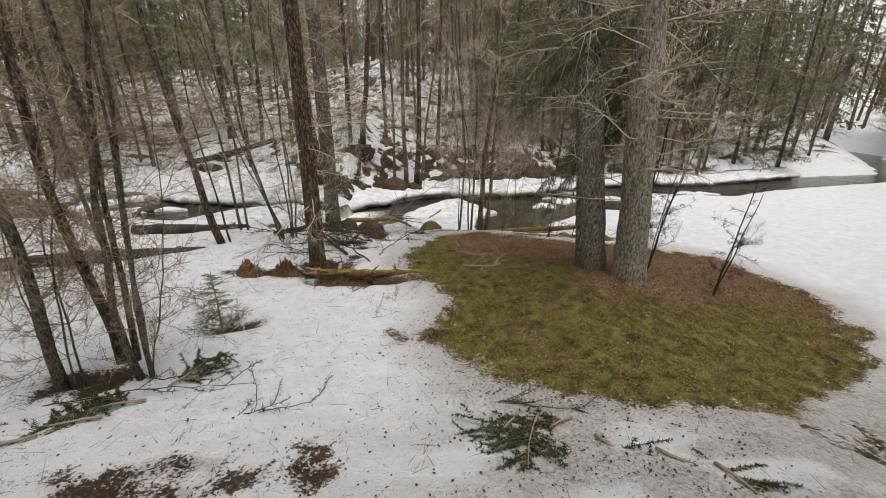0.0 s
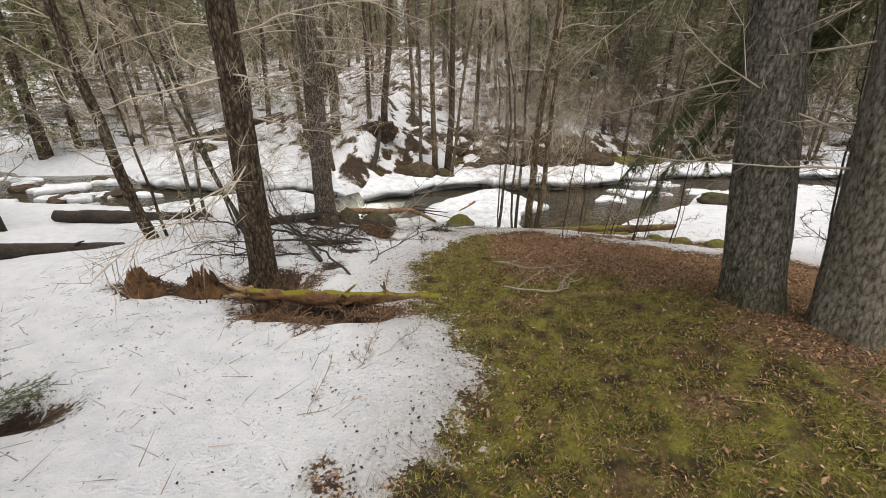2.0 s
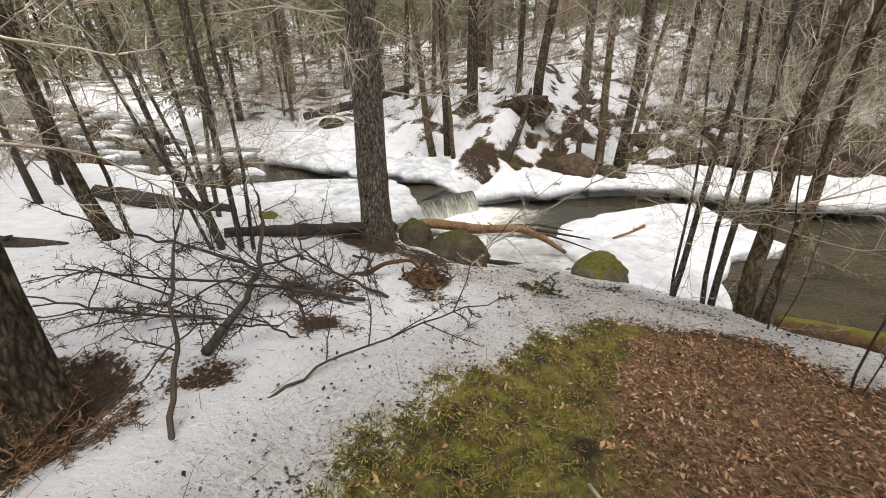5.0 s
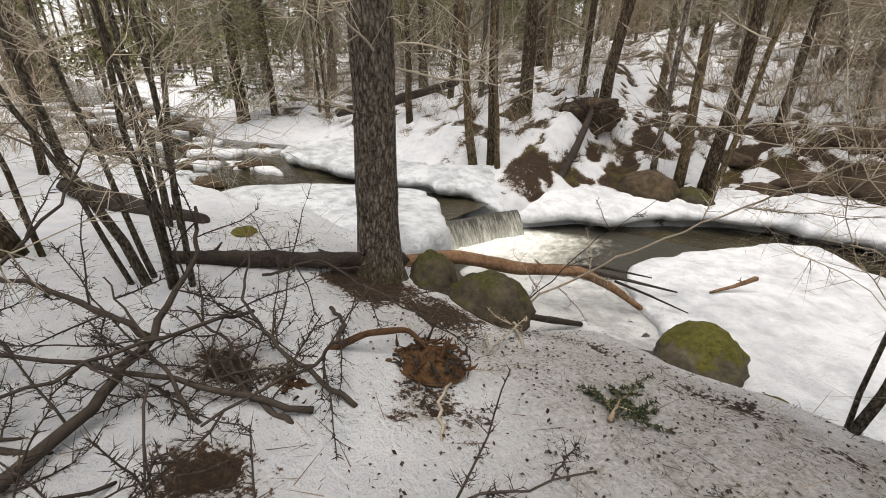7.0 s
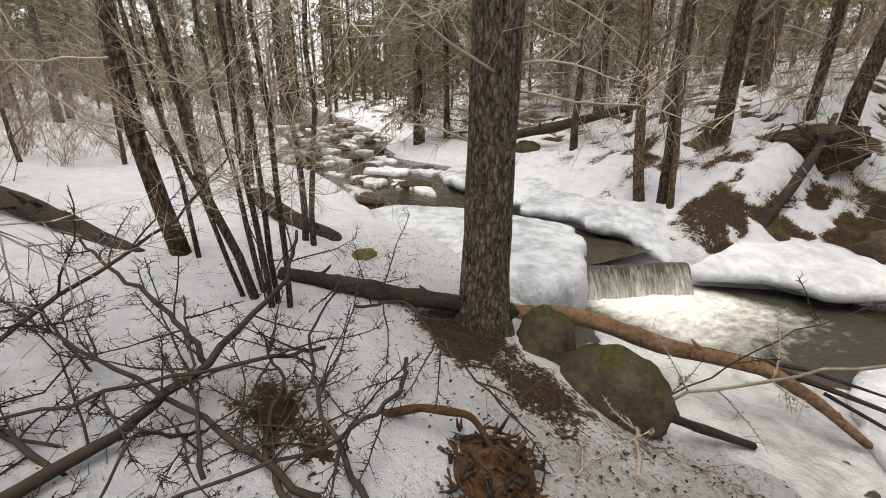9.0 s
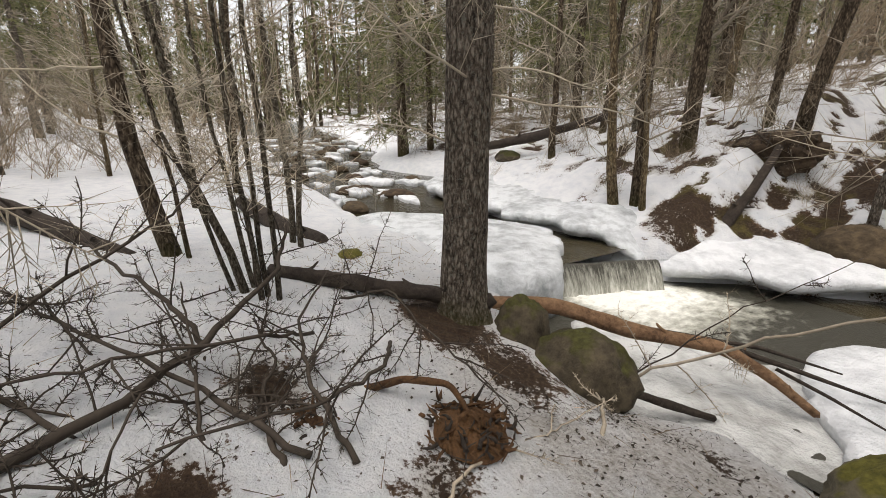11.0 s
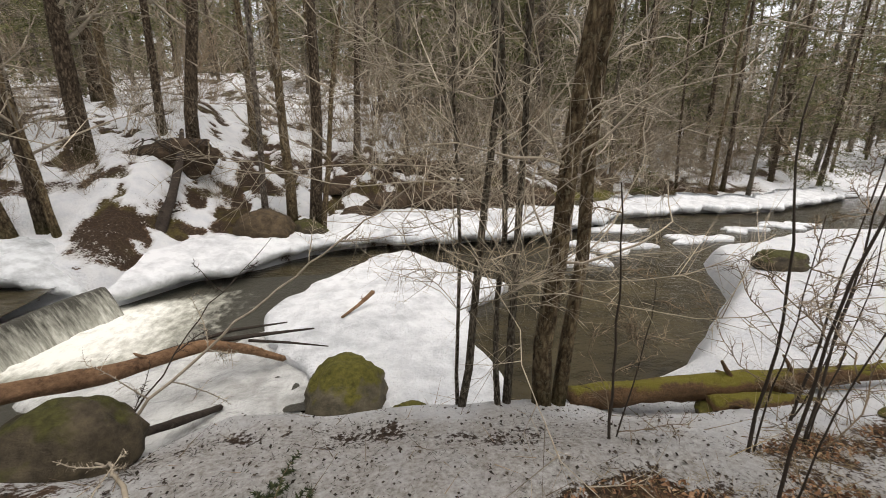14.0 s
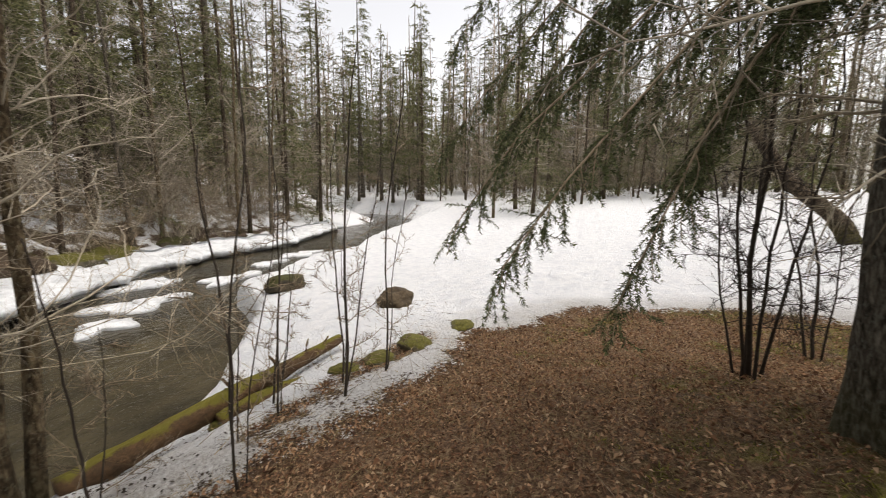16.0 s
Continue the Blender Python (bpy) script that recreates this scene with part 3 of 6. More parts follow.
def build_ground():
    gx, gy = spread_axis(-5.5, 6.0, 0.06, 420), spread_axis(1.4, 16.5, 0.065, 420)
    x, y = np.meshgrid(gx, gy, indexing="ij")
    z = height(x, y)
    snow, moss, dirt_shade = cover(x, y)
    near = sstep(30, 12, np.hypot(x, y - 7))
    z = z + near * snow * (0.05 + 0.03 * (fbm(x * 6, y * 6, 3, 41) - 0.5)) + near * (1 - snow) * 0.035 * (fbm(x * 11, y * 11, 3, 43) - 0.5) * 2
    nx, ny = len(gx), len(gy)
    i, j = np.meshgrid(np.arange(nx - 1), np.arange(ny - 1), indexing="ij")
    a = i * ny + j
    s = Soup()
    s.add(np.stack([x, y, z], -1).reshape(-1, 3), np.stack([a, a + ny, a + ny + 1, a + 1], -1).reshape(-1, 4))
    ob = part("ground", s, GROUND, None)
    att = ob.data.color_attributes.new("cover", "FLOAT_COLOR", "POINT")
    att.data.foreach_set("color", np.stack([snow, moss, dirt_shade, np.ones_like(snow)], -1).ravel())
    return tagged(ob, "old snow with bare mossy and leaf-strewn ground above a stream", "ground", kind="structure")


build_ground()


# ---- water, ice and the fall ----
def strip(x0, x1, step, low, high, rows, z):
    xs = np.arange(x0, x1 + 1e-6, step)
    q = np.linspace(0, 1, rows)
    x = xs[:, None] + 0 * q
    y = low(xs)[:, None] * (1 - q) + high(xs)[:, None] * q
    zz = z(x, y)
    a = (np.arange(len(xs) - 1)[:, None] * rows + np.arange(rows - 1)).ravel()
    s = Soup()
    s.add(np.stack([x, y, zz], -1).reshape(-1, 3), np.stack([a, a + rows, a + rows + 1, a + 1], -1))
    return s


pool = part("pool_water", strip(-3.25, 33, 0.12, lambda x: south(x) - 0.25, lambda x: north(x) + 0.3, 40,
                                lambda x, y: level(np.maximum(x, -3.1)) + 0.018 * (fbm(x * 3, y * 4, 3, 51) - 0.5)), WATER, None)
tagged(pool, "dark olive-brown stream pool with small ripples between ice edges", "water", kind="structure")
upper = part("upper_water", strip(-60, -3.38, 0.12, lambda x: south(x) - 0.25, lambda x: north(x) + 0.3, 30,
                                  lambda x, y: level(np.minimum(x, -3.4)) + 0.03 * (fbm(x * 2.5, y * 4, 3, 52) - 0.5)), WATER, None)
tagged(upper, "dark rapid stream water above the small fall", "water", kind="structure")


def build_fall():
    n, m = 46, 16
    s = Soup()
    q = np.linspace(0, 1, n)[:, None]
    w = np.linspace(0, 1, m)[None]
    lip_x, lip_y = -3.52 + 0.5 * q, 11.2 + 1.3 * q
    wob = 0.06 * (fbm(q * 9, 2.0 + 0 * q, 3, 61) - 0.5)
    run = 0.15 * w + 0.06 * w * w
    x = lip_x + run * 0.95 + wob
    y = lip_y - run * 0.12 + 0 * w
    z = -0.80 - 0.40 * np.clip((w - 0.2) / 0.8, 0, 1) ** 1.5 + 0.015 * (fbm(q * 14, w * 2, 3, 62) - 0.5) * w
    x = x + 0.07 * (fbm(q * 22, w * 0.8, 3, 64) - 0.5) * np.clip(w * 2, 0, 1)
    a = (np.arange(n - 1)[:, None] * m + np.arange(m - 1)).ravel()
    s.add(np.stack([x, y, z], -1).reshape(-1, 3), np.stack([a, a + m, a + m + 1, a + 1], -1))
    ob = part("waterfall", s, FALL, None)
    att = ob.data.attributes.new("froth", "FLOAT", "POINT")
    att.data.foreach_set("value", (-0.12 + 0.46 * w + 0.16 * (fbm(q * 18, 0 * w, 3, 65) - 0.5)).ravel())
    tagged(ob, "low sheet of water falling over an ice-edged ledge", "waterfall", kind="structure")
    # churned water below the fall, thinning downstream
    gx, gy = np.arange(-3.35, -0.6, 0.03), np.arange(10.5, 13.6, 0.03)
    x, y = np.meshgrid(gx, gy, indexing="ij")
    along = (x + 3.2)
    across = np.abs(y - 11.95 - along * 0.25) / (0.75 + 0.12 * along)
    froth = 0.78 * sstep(2.2, 0.2, along) * sstep(1.3, 0.6, across) - 0.3
    z = -1.172 + 0.05 * np.clip(froth + 0.2, 0, 1) * (0.4 + fbm(x * 7, y * 7, 3, 63)) + 0.01
    m = len(gy)
    a = (np.arange(len(gx) - 1)[:, None] * m + np.arange(m - 1)).ravel()
    s = Soup()
    s.add(np.stack([x, y, z], -1).reshape(-1, 3), np.stack([a, a + m, a + m + 1, a + 1], -1))
    ob = part("foam", s, FOAM, None)
    att = ob.data.attributes.new("froth", "FLOAT", "POINT")
    att.data.foreach_set("value", froth.ravel())
    tagged(ob, "white and cream churned foam below the small fall", "foam", kind="structure")


build_fall()


def floe(name, outline, top, thick, mat, label, seed, dome=0.05, rag=0.10):
    """An ice sheet with a ragged, rounded edge and an uneven snowy top."""
    pts = []
    for (ax, ay), (bx, by) in zip(outline, outline[1:] + outline[:1]):
        n = max(int(math.hypot(bx - ax, by - ay) / 0.06), 1)
        for k in range(n):
            q = k / n
            pts.append((ax + (bx - ax) * q, ay + (by - ay) * q))
    p = np.array(pts)
    for _ in range(4):
        p = (p + np.roll(p, 1, 0) + np.roll(p, -1, 0)) / 3
    c = p.mean(0)
    n = len(p)
    out = (p - c) / (np.linalg.norm(p - c, axis=1)[:, None] + 1e-9)
    p = p + out * (rag * 2 * (fbm(p[:, 0] * 4, p[:, 1] * 4, 4, seed) - 0.5))[:, None]
    rings = []
    for f, dz in ((0.55, -thick), (0.985, -thick), (1.0, -thick * 0.6), (1.0, -thick * 0.25), (0.985, -0.01), (0.95, 0.01)):
        q = c + (p - c) * f
        rings.append(np.column_stack([q, np.full(n, top + dz)]))
    for f in np.linspace(0.9, 0.0, 26):
        q = c + (p - c) * f
        h = top + dome * (1 - f * f) + (0.10 * (fbm(q[:, 0] * 1.6, q[:, 1] * 1.6, 4, seed + 3) - 0.5) + 0.05 * (fbm(q[:, 0] * 6, q[:, 1] * 6, 3, seed + 5) - 0.5)) * min(1, (1 - f) * 5)
        rings.append(np.column_stack([q, h]))
    v = np.concatenate(rings)
    i, j = np.meshgrid(np.arange(len(rings) - 1), np.arange(n), indexing="ij")
    a, b = i * n + j, i * n + (j + 1) % n
    s = Soup()
    s.add(v, np.stack([a, b, b + n, a + n], -1).reshape(-1, 4))
    return tagged(part(name, s, mat, None), label, "ice", "ice on the stream")


floe("ice_sheet", [(1.7, 12.6), (1.0, 12.1), (0.85, 11.62), (0.78, 11.07), (0.9, 10.72), (0.85, 10.2), (0.1, 10.0), (-0.3, 10.4), (-0.7, 10.9), (-1.15, 11.5), (-1.25, 12.1), (-1.1, 12.6), (-0.55, 13.4), (0.0, 14.2), (0.5, 14.4), (0.85, 13.8), (1.15, 13.3), (1.4, 12.95)],
     -1.06, 0.14, SNOW, "white snow-covered ice sheet jutting into the dark pool", 71)
floe("flooded_ice", [(-1.0, 12.0), (-0.5, 11.0), (-0.2, 10.1), (-1.0, 9.9), (-2.0, 10.1), (-2.7, 10.6), (-2.9, 11.1), (-2.2, 11.4), (-1.6, 11.6)], -1.15, 0.1, WET_ICE,
     "grey wet ice flooded by stream water beside the boulders", 74, 0.02, 0.15)
floe("ice_ledge", [(-3.3, 11.2), (-3.75, 11.7), (-4.45, 12.25), (-5.3, 11.85), (-6.0, 11.5), (-6.9, 10.5), (-6.6, 9.9), (-5.0, 9.8), (-3.6, 9.9), (-2.9, 10.4), (-3.0, 10.9)], -0.68, 0.5, ICE,
     "thick crusty ice ledge beside the small fall", 77, 0.06, 0.1)
for k, (cx, cy, rx, ry) in enumerate(((3.3, 13.6, 0.5, 0.22), (4.2, 14.3, 0.7, 0.3), (6.2, 14.6, 0.8, 0.3), (7.9, 15.3, 0.7, 0.25), (5.2, 15.6, 0.9, 0.3), (9.6, 15.6, 0.8, 0.25))):
    ring = [(cx + rx * math.cos(a) * (0.8 + 0.4 * math.sin(3 * a + k)), cy + ry * math.sin(a)) for a in np.linspace(0, 2 * math.pi, 9)[:-1]]
    floe("ice_floe", ring, -1.135 - 0.012 * max(cx - 6, 0), 0.07, SNOW, "small white ice patch stranded in the dark stream", 80 + k, 0.03, 0.5)
_r = np.random.default_rng(64)
for k in range(34):
    cx = -7.8 - 0.52 * k - _r.uniform(0, 0.4)
    lo, hi = float(south(cx)), float(north(cx))
    cy = lo + (hi - lo) * (0.08 + 0.84 * ((k * 0.618) % 1))
    rx, ry, ph = _r.uniform(0.3, 0.95), _r.uniform(0.18, 0.42), _r.uniform(0, 6)
    ring = [(cx + rx * math.cos(a) * (0.75 + 0.35 * math.sin(2 * a + ph)), cy + ry * math.sin(a) * (0.8 + 0.3 * math.cos(3 * a + ph))) for a in np.linspace(0, 2 * math.pi, 9)[:-1]]
    floe("snowy_rock_cap", ring, float(level(cx)) + _r.uniform(0.03, 0.1), 0.12, SNOW if k % 3 else ICE, "snow-capped rock and ice in the upstream rapids", 110 + k, 0.03, 0.5)


def build_shelf(name, x0, x1, edge, back, lift, mat, label, seed):
    """A snowy ice shelf along the far bank, overhanging the water."""
    xs = np.arange(x0, x1, 0.05)
    e = edge(xs) + 0.55 * (fbm(xs * 2.6, 1.0 + 0 * xs, 5, seed) - 0.5)
    base = soft_level(np.maximum(xs, -2.9)) if lift > 0 else soft_level(xs)
    thick = 0.11 + 0.10 * fbm(xs * 1.2, 4.0 + 0 * xs, 3, seed + 1)
    low = base + (0.12 if lift > 0 else 0.05) + 0.07 * fbm(xs * 1.5, 9.0 + 0 * xs, 3, seed + 2)
    if lift == 0:
        low = low - 0.34 * sstep(-4.0, -3.1, xs) * (xs < -2)
    prof = []
    for dy, f in ((back, 0.0), (0.05, 0.0), (0.0, 0.25), (-0.02, 0.6), (0.02, 0.9), (0.1, 1.0), (0.25, 1.12), (0.45, 1.3), (0.7, 1.5), (1.0, 1.8), (back, 2.0)):
        y = e + dy
        z = low + thick * f
        if f >= 1:
            z = z + (0.10 * (fbm(xs * 2, y * 2, 3, seed + 4) - 0.5) + 0.05 * (fbm(xs * 7, y * 7, 3, seed + 6) - 0.5)) * min(1, dy * 4)
        prof.append(np.column_stack([xs, y, z]))
    m, n = len(prof), len(xs)
    v = np.stack(prof, 1).reshape(-1, 3)
    a = (np.arange(n - 1)[:, None] * m + np.arange(m - 1)).ravel()
    s = Soup()
    s.add(v, np.stack([a, a + m, a + m + 1, a + 1], -1))
    return tagged(part(name, s, mat, None), label, "ice shelf", "ice on the stream")


build_shelf("ice_shelf", -3.0, 4.6, lambda x: north(x) - 0.5, 1.4, 0.1, SNOW, "snow-covered ice shelf overhanging the dark water", 91)
build_shelf("ice_shelf", -9.0, -2.95, lambda x: north(x) - 0.25, 1.3, 0, ICE, "grey crusted ice shelf along the upstream bank", 95)
build_shelf("ice_shelf", 4.6, 16.0, lambda x: north(x) - 0.3, 0.9, 0, SNOW, "thin snowy ice rim along the wooded bank", 97)


# ---- trees ----
def trunk_path(h, lean, n, rng, wander=0.02, curve=0.0):
    q = np.linspace(0, 1, n)
    x = lean[0] * q * h + curve * np.sin(q * math.pi) + np.cumsum(rng.normal(0, wander * h / n, n))
    y = lean[1] * q * h + np.cumsum(rng.normal(0, wander * h / n, n))
    return np.column_stack([x - x[0], y - y[0], q * h - 0.12])


def bare_tree(name, label, at, h, r, lean=(0, 0), mat=None, seed=0, limbs=14, first=0.25, reach=1.4, twig=TWIG_BROWN, curve=0.0, detail=1, sides=9, group="bare trees"):
    """A leafless broadleaf tree: trunk, each limb with its twigs."""
    rng = np.random.default_rng(seed)
    t = thing(name, label, "tree", at, 0, group)
    pts = trunk_path(h, lean, 14, rng, 0.03, curve)
    s = Soup()
    tube(s, pts, 0.8 * r * (1 - 0.7 * np.linspace(0, 1, 14)), sides, 0.12, seed, 0.2)
    part("trunk", s, mat or BARK_ALDER, t)
    crown = Soup()
    for q in np.sort(rng.uniform(first, 0.98, limbs)):
        k = min(int(q * 13), 12)
        base = pts[k] + (pts[k + 1] - pts[k]) * (q * 13 - k)
        a = rng.uniform(0, 2 * math.pi)
        le = reach * rng.uniform(0.5, 1.1) * (1.2 - 0.6 * q)
        b = bent(base, (math.cos(a), math.sin(a), rng.uniform(0.3, 1.0)), le, 6, 0.13, rng, 0.05)
        r0 = max(r * (1 - 0.75 * q) * 0.32, 0.005)
        tube(crown, b, np.linspace(r0, 0.003, 7), 4)
        fuzz(crown, b, rng, 16, le * 0.45, max(r0 * 0.26, 0.0036), 0.8, 0.1, 1)
    part("crown", crown, twig, t, "bare twigs")
    return t


# ---- the large trees beside the path ----
def big_trunk(name, label, at, h, r, mat, seed, stubs, lean=(0, 0), flare=0.5, first=0.9):
    """A large conifer trunk with bark relief, root flare and dead side branches."""
    rng = np.random.default_rng(seed)
    t = thing(name, label, "tree", at, 0, "large trees")
    n = 60
    q = np.linspace(0, 1, n) ** 1.3
    pts = np.column_stack([lean[0] * q * h + 0.02 * np.sin(q * 9 + seed), lean[1] * q * h, q * h - 0.2])
    s = Soup()
    tube(s, pts, r * (1 - 0.72 * q), 40, 0.11, seed, 0.0)
    v = s.v[0]
    ang = np.arctan2(v[:, 1], v[:, 0])
    k = np.exp(-np.clip(v[:, 2] + 0.1, 0, None) * 4.2)
    v[:, :2] *= (1 + flare * k * (0.3 + 0.6 * np.abs(np.sin(ang * 2.5 + seed)) ** 2))[:, None]
    part("trunk", s, mat, t)
    for _ in range(stubs):
        z = rng.uniform(first, min(h * 0.6, 5.0))
        a = rng.uniform(0, 2 * math.pi)
        le = rng.uniform(0.5, 1.7)
        rr = r * (1 - 0.72 * (z / h) ** 0.77) * 0.85
        d = np.array((math.cos(a), math.sin(a), rng.uniform(-0.15, 0.25)))
        b = bent((lean[0] * z + d[0] * rr, lean[1] * z + d[1] * rr, z), d, le, 7, 0.12, rng, -0.03)
        br = Soup()
        tube(br, b, np.linspace(0.009, 0.0025, 8), 5)
        fuzz(br, b, rng, 16, le * 0.4, 0.0042, 0.8, -0.05, 1)
        part("dead_branch", br, TWIG_PALE, t, "dry grey branch with lichen")
    return t


def bough(t, start, way, length, rng, density=330, needle=0.024, width=0.0016, droop=-0.05, side_len=0.45, shoots=13, needles=None):
    """A green bough: stem with side shoots, needles along all of them."""
    b = bent(start, way, length, 8, 0.06, rng, droop)
    stem, green = Soup(), Soup()
    tube(stem, b, np.linspace(0.013, 0.003, 9), 5)
    needle_spray(green, b[2:], rng, density, needle, width)
    for f in np.linspace(0.2, 0.97, int(length * shoots)):
        k = min(int(f * 8), 7)
        base = b[k] + (b[k + 1] - b[k]) * (f * 8 - k)
        ahead = (b[k + 1] - b[k]) / np.linalg.norm(b[k + 1] - b[k])
        side = np.cross(ahead, (0, 0, 1)) * rng.choice((-1, 1))
        g = bent(base, ahead * 0.7 + side * 0.8 + rng.normal(0, 0.15, 3), side_len * rng.uniform(0.5, 1.1) * (1.25 - 0.7 * f), 5, 0.08, rng, -0.09)
        tube(stem, g, np.linspace(0.004, 0.0015, 6), 3)
        needle_spray(green, g, rng, density, needle, width)
        for u in (1, 2, 3):
            w = bent(g[u], (g[u + 1] - g[u]) / np.linalg.norm(g[u + 1] - g[u]) * 0.6 + rng.normal(0, 0.5, 3) - (0, 0, 0.35), side_len * 0.4 * rng.uniform(0.5, 1), 3, 0.1, rng, -0.1)
            needle_spray(green, w, rng, density, needle, width)
    o = part("bough", stem, TWIG_BROWN, t)
    part("foliage", green, needles or NEEDLES, o, "dark green needles")


rng = np.random.default_rng(21)
fir = big_trunk("fir_tree", "large grey-barked fir with dry lower branches on a mossy mound", spot(2.66, 5.46), 15, 0.21, BARK_FIR, 3, 34, (-0.03, 0.08), 0.35, first=1.1)
for z, a, le, dr in ((2.7, 75, 2.0, -0.13), (2.5, 100, 2.3, -0.15), (3.1, 60, 2.2, -0.12), (2.9, 118, 2.0, -0.1), (2.4, 40, 2.2, -0.12), (3.0, 140, 1.7, -0.1), (3.3, 20, 2.4, -0.1), (3.4, 90, 2.4, -0.12),
                     (2.2, 55, 2.4, -0.1), (2.8, 0, 2.2, -0.08), (3.2, 165, 1.5, -0.06), (3.5, 200, 1.6, -0.05), (3.3, -40, 2.0, -0.06)):
    c, d = math.cos(radians(a)), math.sin(radians(a))
    bough(fir, (0.2 * c, 0.2 * d, z), (c, d, 0.18), le, rng, droop=dr)
fir2 = big_trunk("fir_tree", "large dark fir trunk behind its lighter neighbour on the mound", spot(2.28, 5.86), 15, 0.21, BARK_FIR_DARK, 4, 24, (-0.10, 0.09), 0.35, first=1.1)
for z, a, le, dr in ((3.0, 110, 1.8, -0.08), (3.2, 150, 1.7, -0.06), (2.9, 70, 2.0, -0.1), (3.4, 190, 1.6, -0.05), (2.6, 45, 1.8, -0.12)):
    c, d = math.cos(radians(a)), math.sin(radians(a))
    bough(fir2, (0.2 * c, 0.2 * d, z), (c, d, 0.18), le, rng, droop=dr)
def hanging(t, at, start, tip, seed, sag=0.35):
    """A long drooping bough from the trunk to a hanging tip."""
    rng = np.random.default_rng(seed)
    a, c = np.array(start, float) - at, np.array(tip, float) - at
    q = np.linspace(0, 1, 9)[:, None]
    b = a + (c - a) * q + (0, 0, 1) * (sag * 4 * q * (1 - q)) + rng.normal(0, 0.02, (9, 3))
    stem, green = Soup(), Soup()
    tube(stem, b, np.linspace(0.013, 0.003, 9), 5)
    for f in np.linspace(0.25, 1.0, 26):
        k = min(int(f * 8), 7)
        base = b[k] + (b[k + 1] - b[k]) * (f * 8 - k)
        ahead = (b[k + 1] - b[k]) / np.linalg.norm(b[k + 1] - b[k])
        for sg in (-1, 1):
            side = np.cross(ahead, (0, 0, 1)) * sg
            g = bent(base, ahead * 0.6 + side * 0.7 - (0, 0, 0.25), 0.42 * rng.uniform(0.5, 1.1) * (1.35 - 0.8 * f), 5, 0.1, rng, -0.12)
            tube(stem, g, np.linspace(0.0035, 0.0015, 6), 3)
            needle_spray(green, g, rng, 420, 0.026, 0.0024)
            for u in (1, 2, 3):
                w = bent(g[u], (g[u + 1] - g[u]) / np.linalg.norm(g[u + 1] - g[u]) * 0.5 + rng.normal(0, 0.5, 3) - (0, 0, 0.4), 0.17 * rng.uniform(0.5, 1), 3, 0.1, rng, -0.1)
                needle_spray(green, w, rng, 420, 0.025, 0.0024)
    o = part("bough", stem, TWIG_BROWN, t)
    part("foliage", green, NEEDLES, o, "dark green needles")


HANG = ((2.5, (1.94, 7.77, 0.75)), (2.2, (1.74, 7.1, 0.45)), (2.7, (2.22, 7.65, 1.2)), (3.0, (2.44, 7.31, 1.6)), (2.6, (2.06, 6.53, 1.5)), (2.3, (2.14, 6.79, 0.9)), (2.9, (2.45, 8.1, 1.15)),
        (2.3, (1.6, 7.45, 0.6)), (3.2, (1.25, 7.1, 2.1)), (3.3, (2.9, 8.2, 1.9)), (3.1, (3.4, 7.7, 1.5)), (3.3, (1.2, 6.4, 2.2)), (3.4, (0.9, 5.6, 2.4)))
fir_at, fir2_at = np.array(spot(2.66, 5.46)), np.array(spot(2.28, 5.86))
for k, (z, tip) in enumerate(HANG):
    hanging(fir, fir_at, (2.75, 5.75, z), tip, 500 + k)
big_trunk("larch_tree", "brown scaly-barked tree with a mossy foot in a melt hole", spot(-2.07, 6.33, -0.02), 13, 0.132, BARK_BROWN, 5, 20, (-0.004, 0.0), 0.5, first=1.2)
big_trunk("spruce_tree", "straight spruce trunk with flaky grey-brown bark at the stream bank", spot(-2.62, 9.45), 14, 0.166, BARK_SPRUCE, 6, 30, (-0.004, 0.0), 0.6, first=1.0)


# ---- alders and thin stems near the path ----
def stems(name, label, at, specs, mat, seed, group, twig=TWIG_BROWN, count=9, tl=0.5):
    """A clump: several stems from one foot, each with its own twigs. specs: height, radius, lean x, lean y, offset x, offset y."""
    rng = np.random.default_rng(seed)
    t = thing(name, label, "shrub" if "shrub" in name else "tree", at, 0, group)
    for h, r, lx, ly, ox, oy in specs:
        s, n = Soup(), 12
        q = np.linspace(0, 1, n)
        pts = np.column_stack([ox + lx * h * q + 0.03 * h * np.sin(q * 5 + seed) * q, oy + ly * h * q + 0.02 * h * np.sin(q * 7 + 2 * seed) * q, q * h - 0.1])
        pts[1:, :2] += np.cumsum(rng.normal(0, 0.0105 * h, (n - 1, 2)), 0) * 0.5
        tube(s, pts, r * (1 - 0.6 * q), 8 if r > 0.02 else 5, 0.12, seed, 0.12)
        st = part("stem", s, mat, t)
        for f in rng.uniform(0.18, 0.98, count):
            k = min(int(f * (n - 1)), n - 2)
            a = rng.uniform(0, 2 * math.pi)
            le = tl * rng.uniform(0.5, 1.5) * (1.25 - 0.6 * f)
            b = bent(pts[k], (math.cos(a), math.sin(a), rng.uniform(0.1, 0.9)), le, 8, 0.2, rng, 0.02)
            tw = Soup()
            tube(tw, b, np.linspace(max(r * 0.15, 0.0032), 0.0016, 9), 4)
            fuzz(tw, b, rng, 16, le * 0.3, 0.0024, 0.8, 0.05, 1)
            part("twig", tw, twig, st, "thin bare twig")
    return t


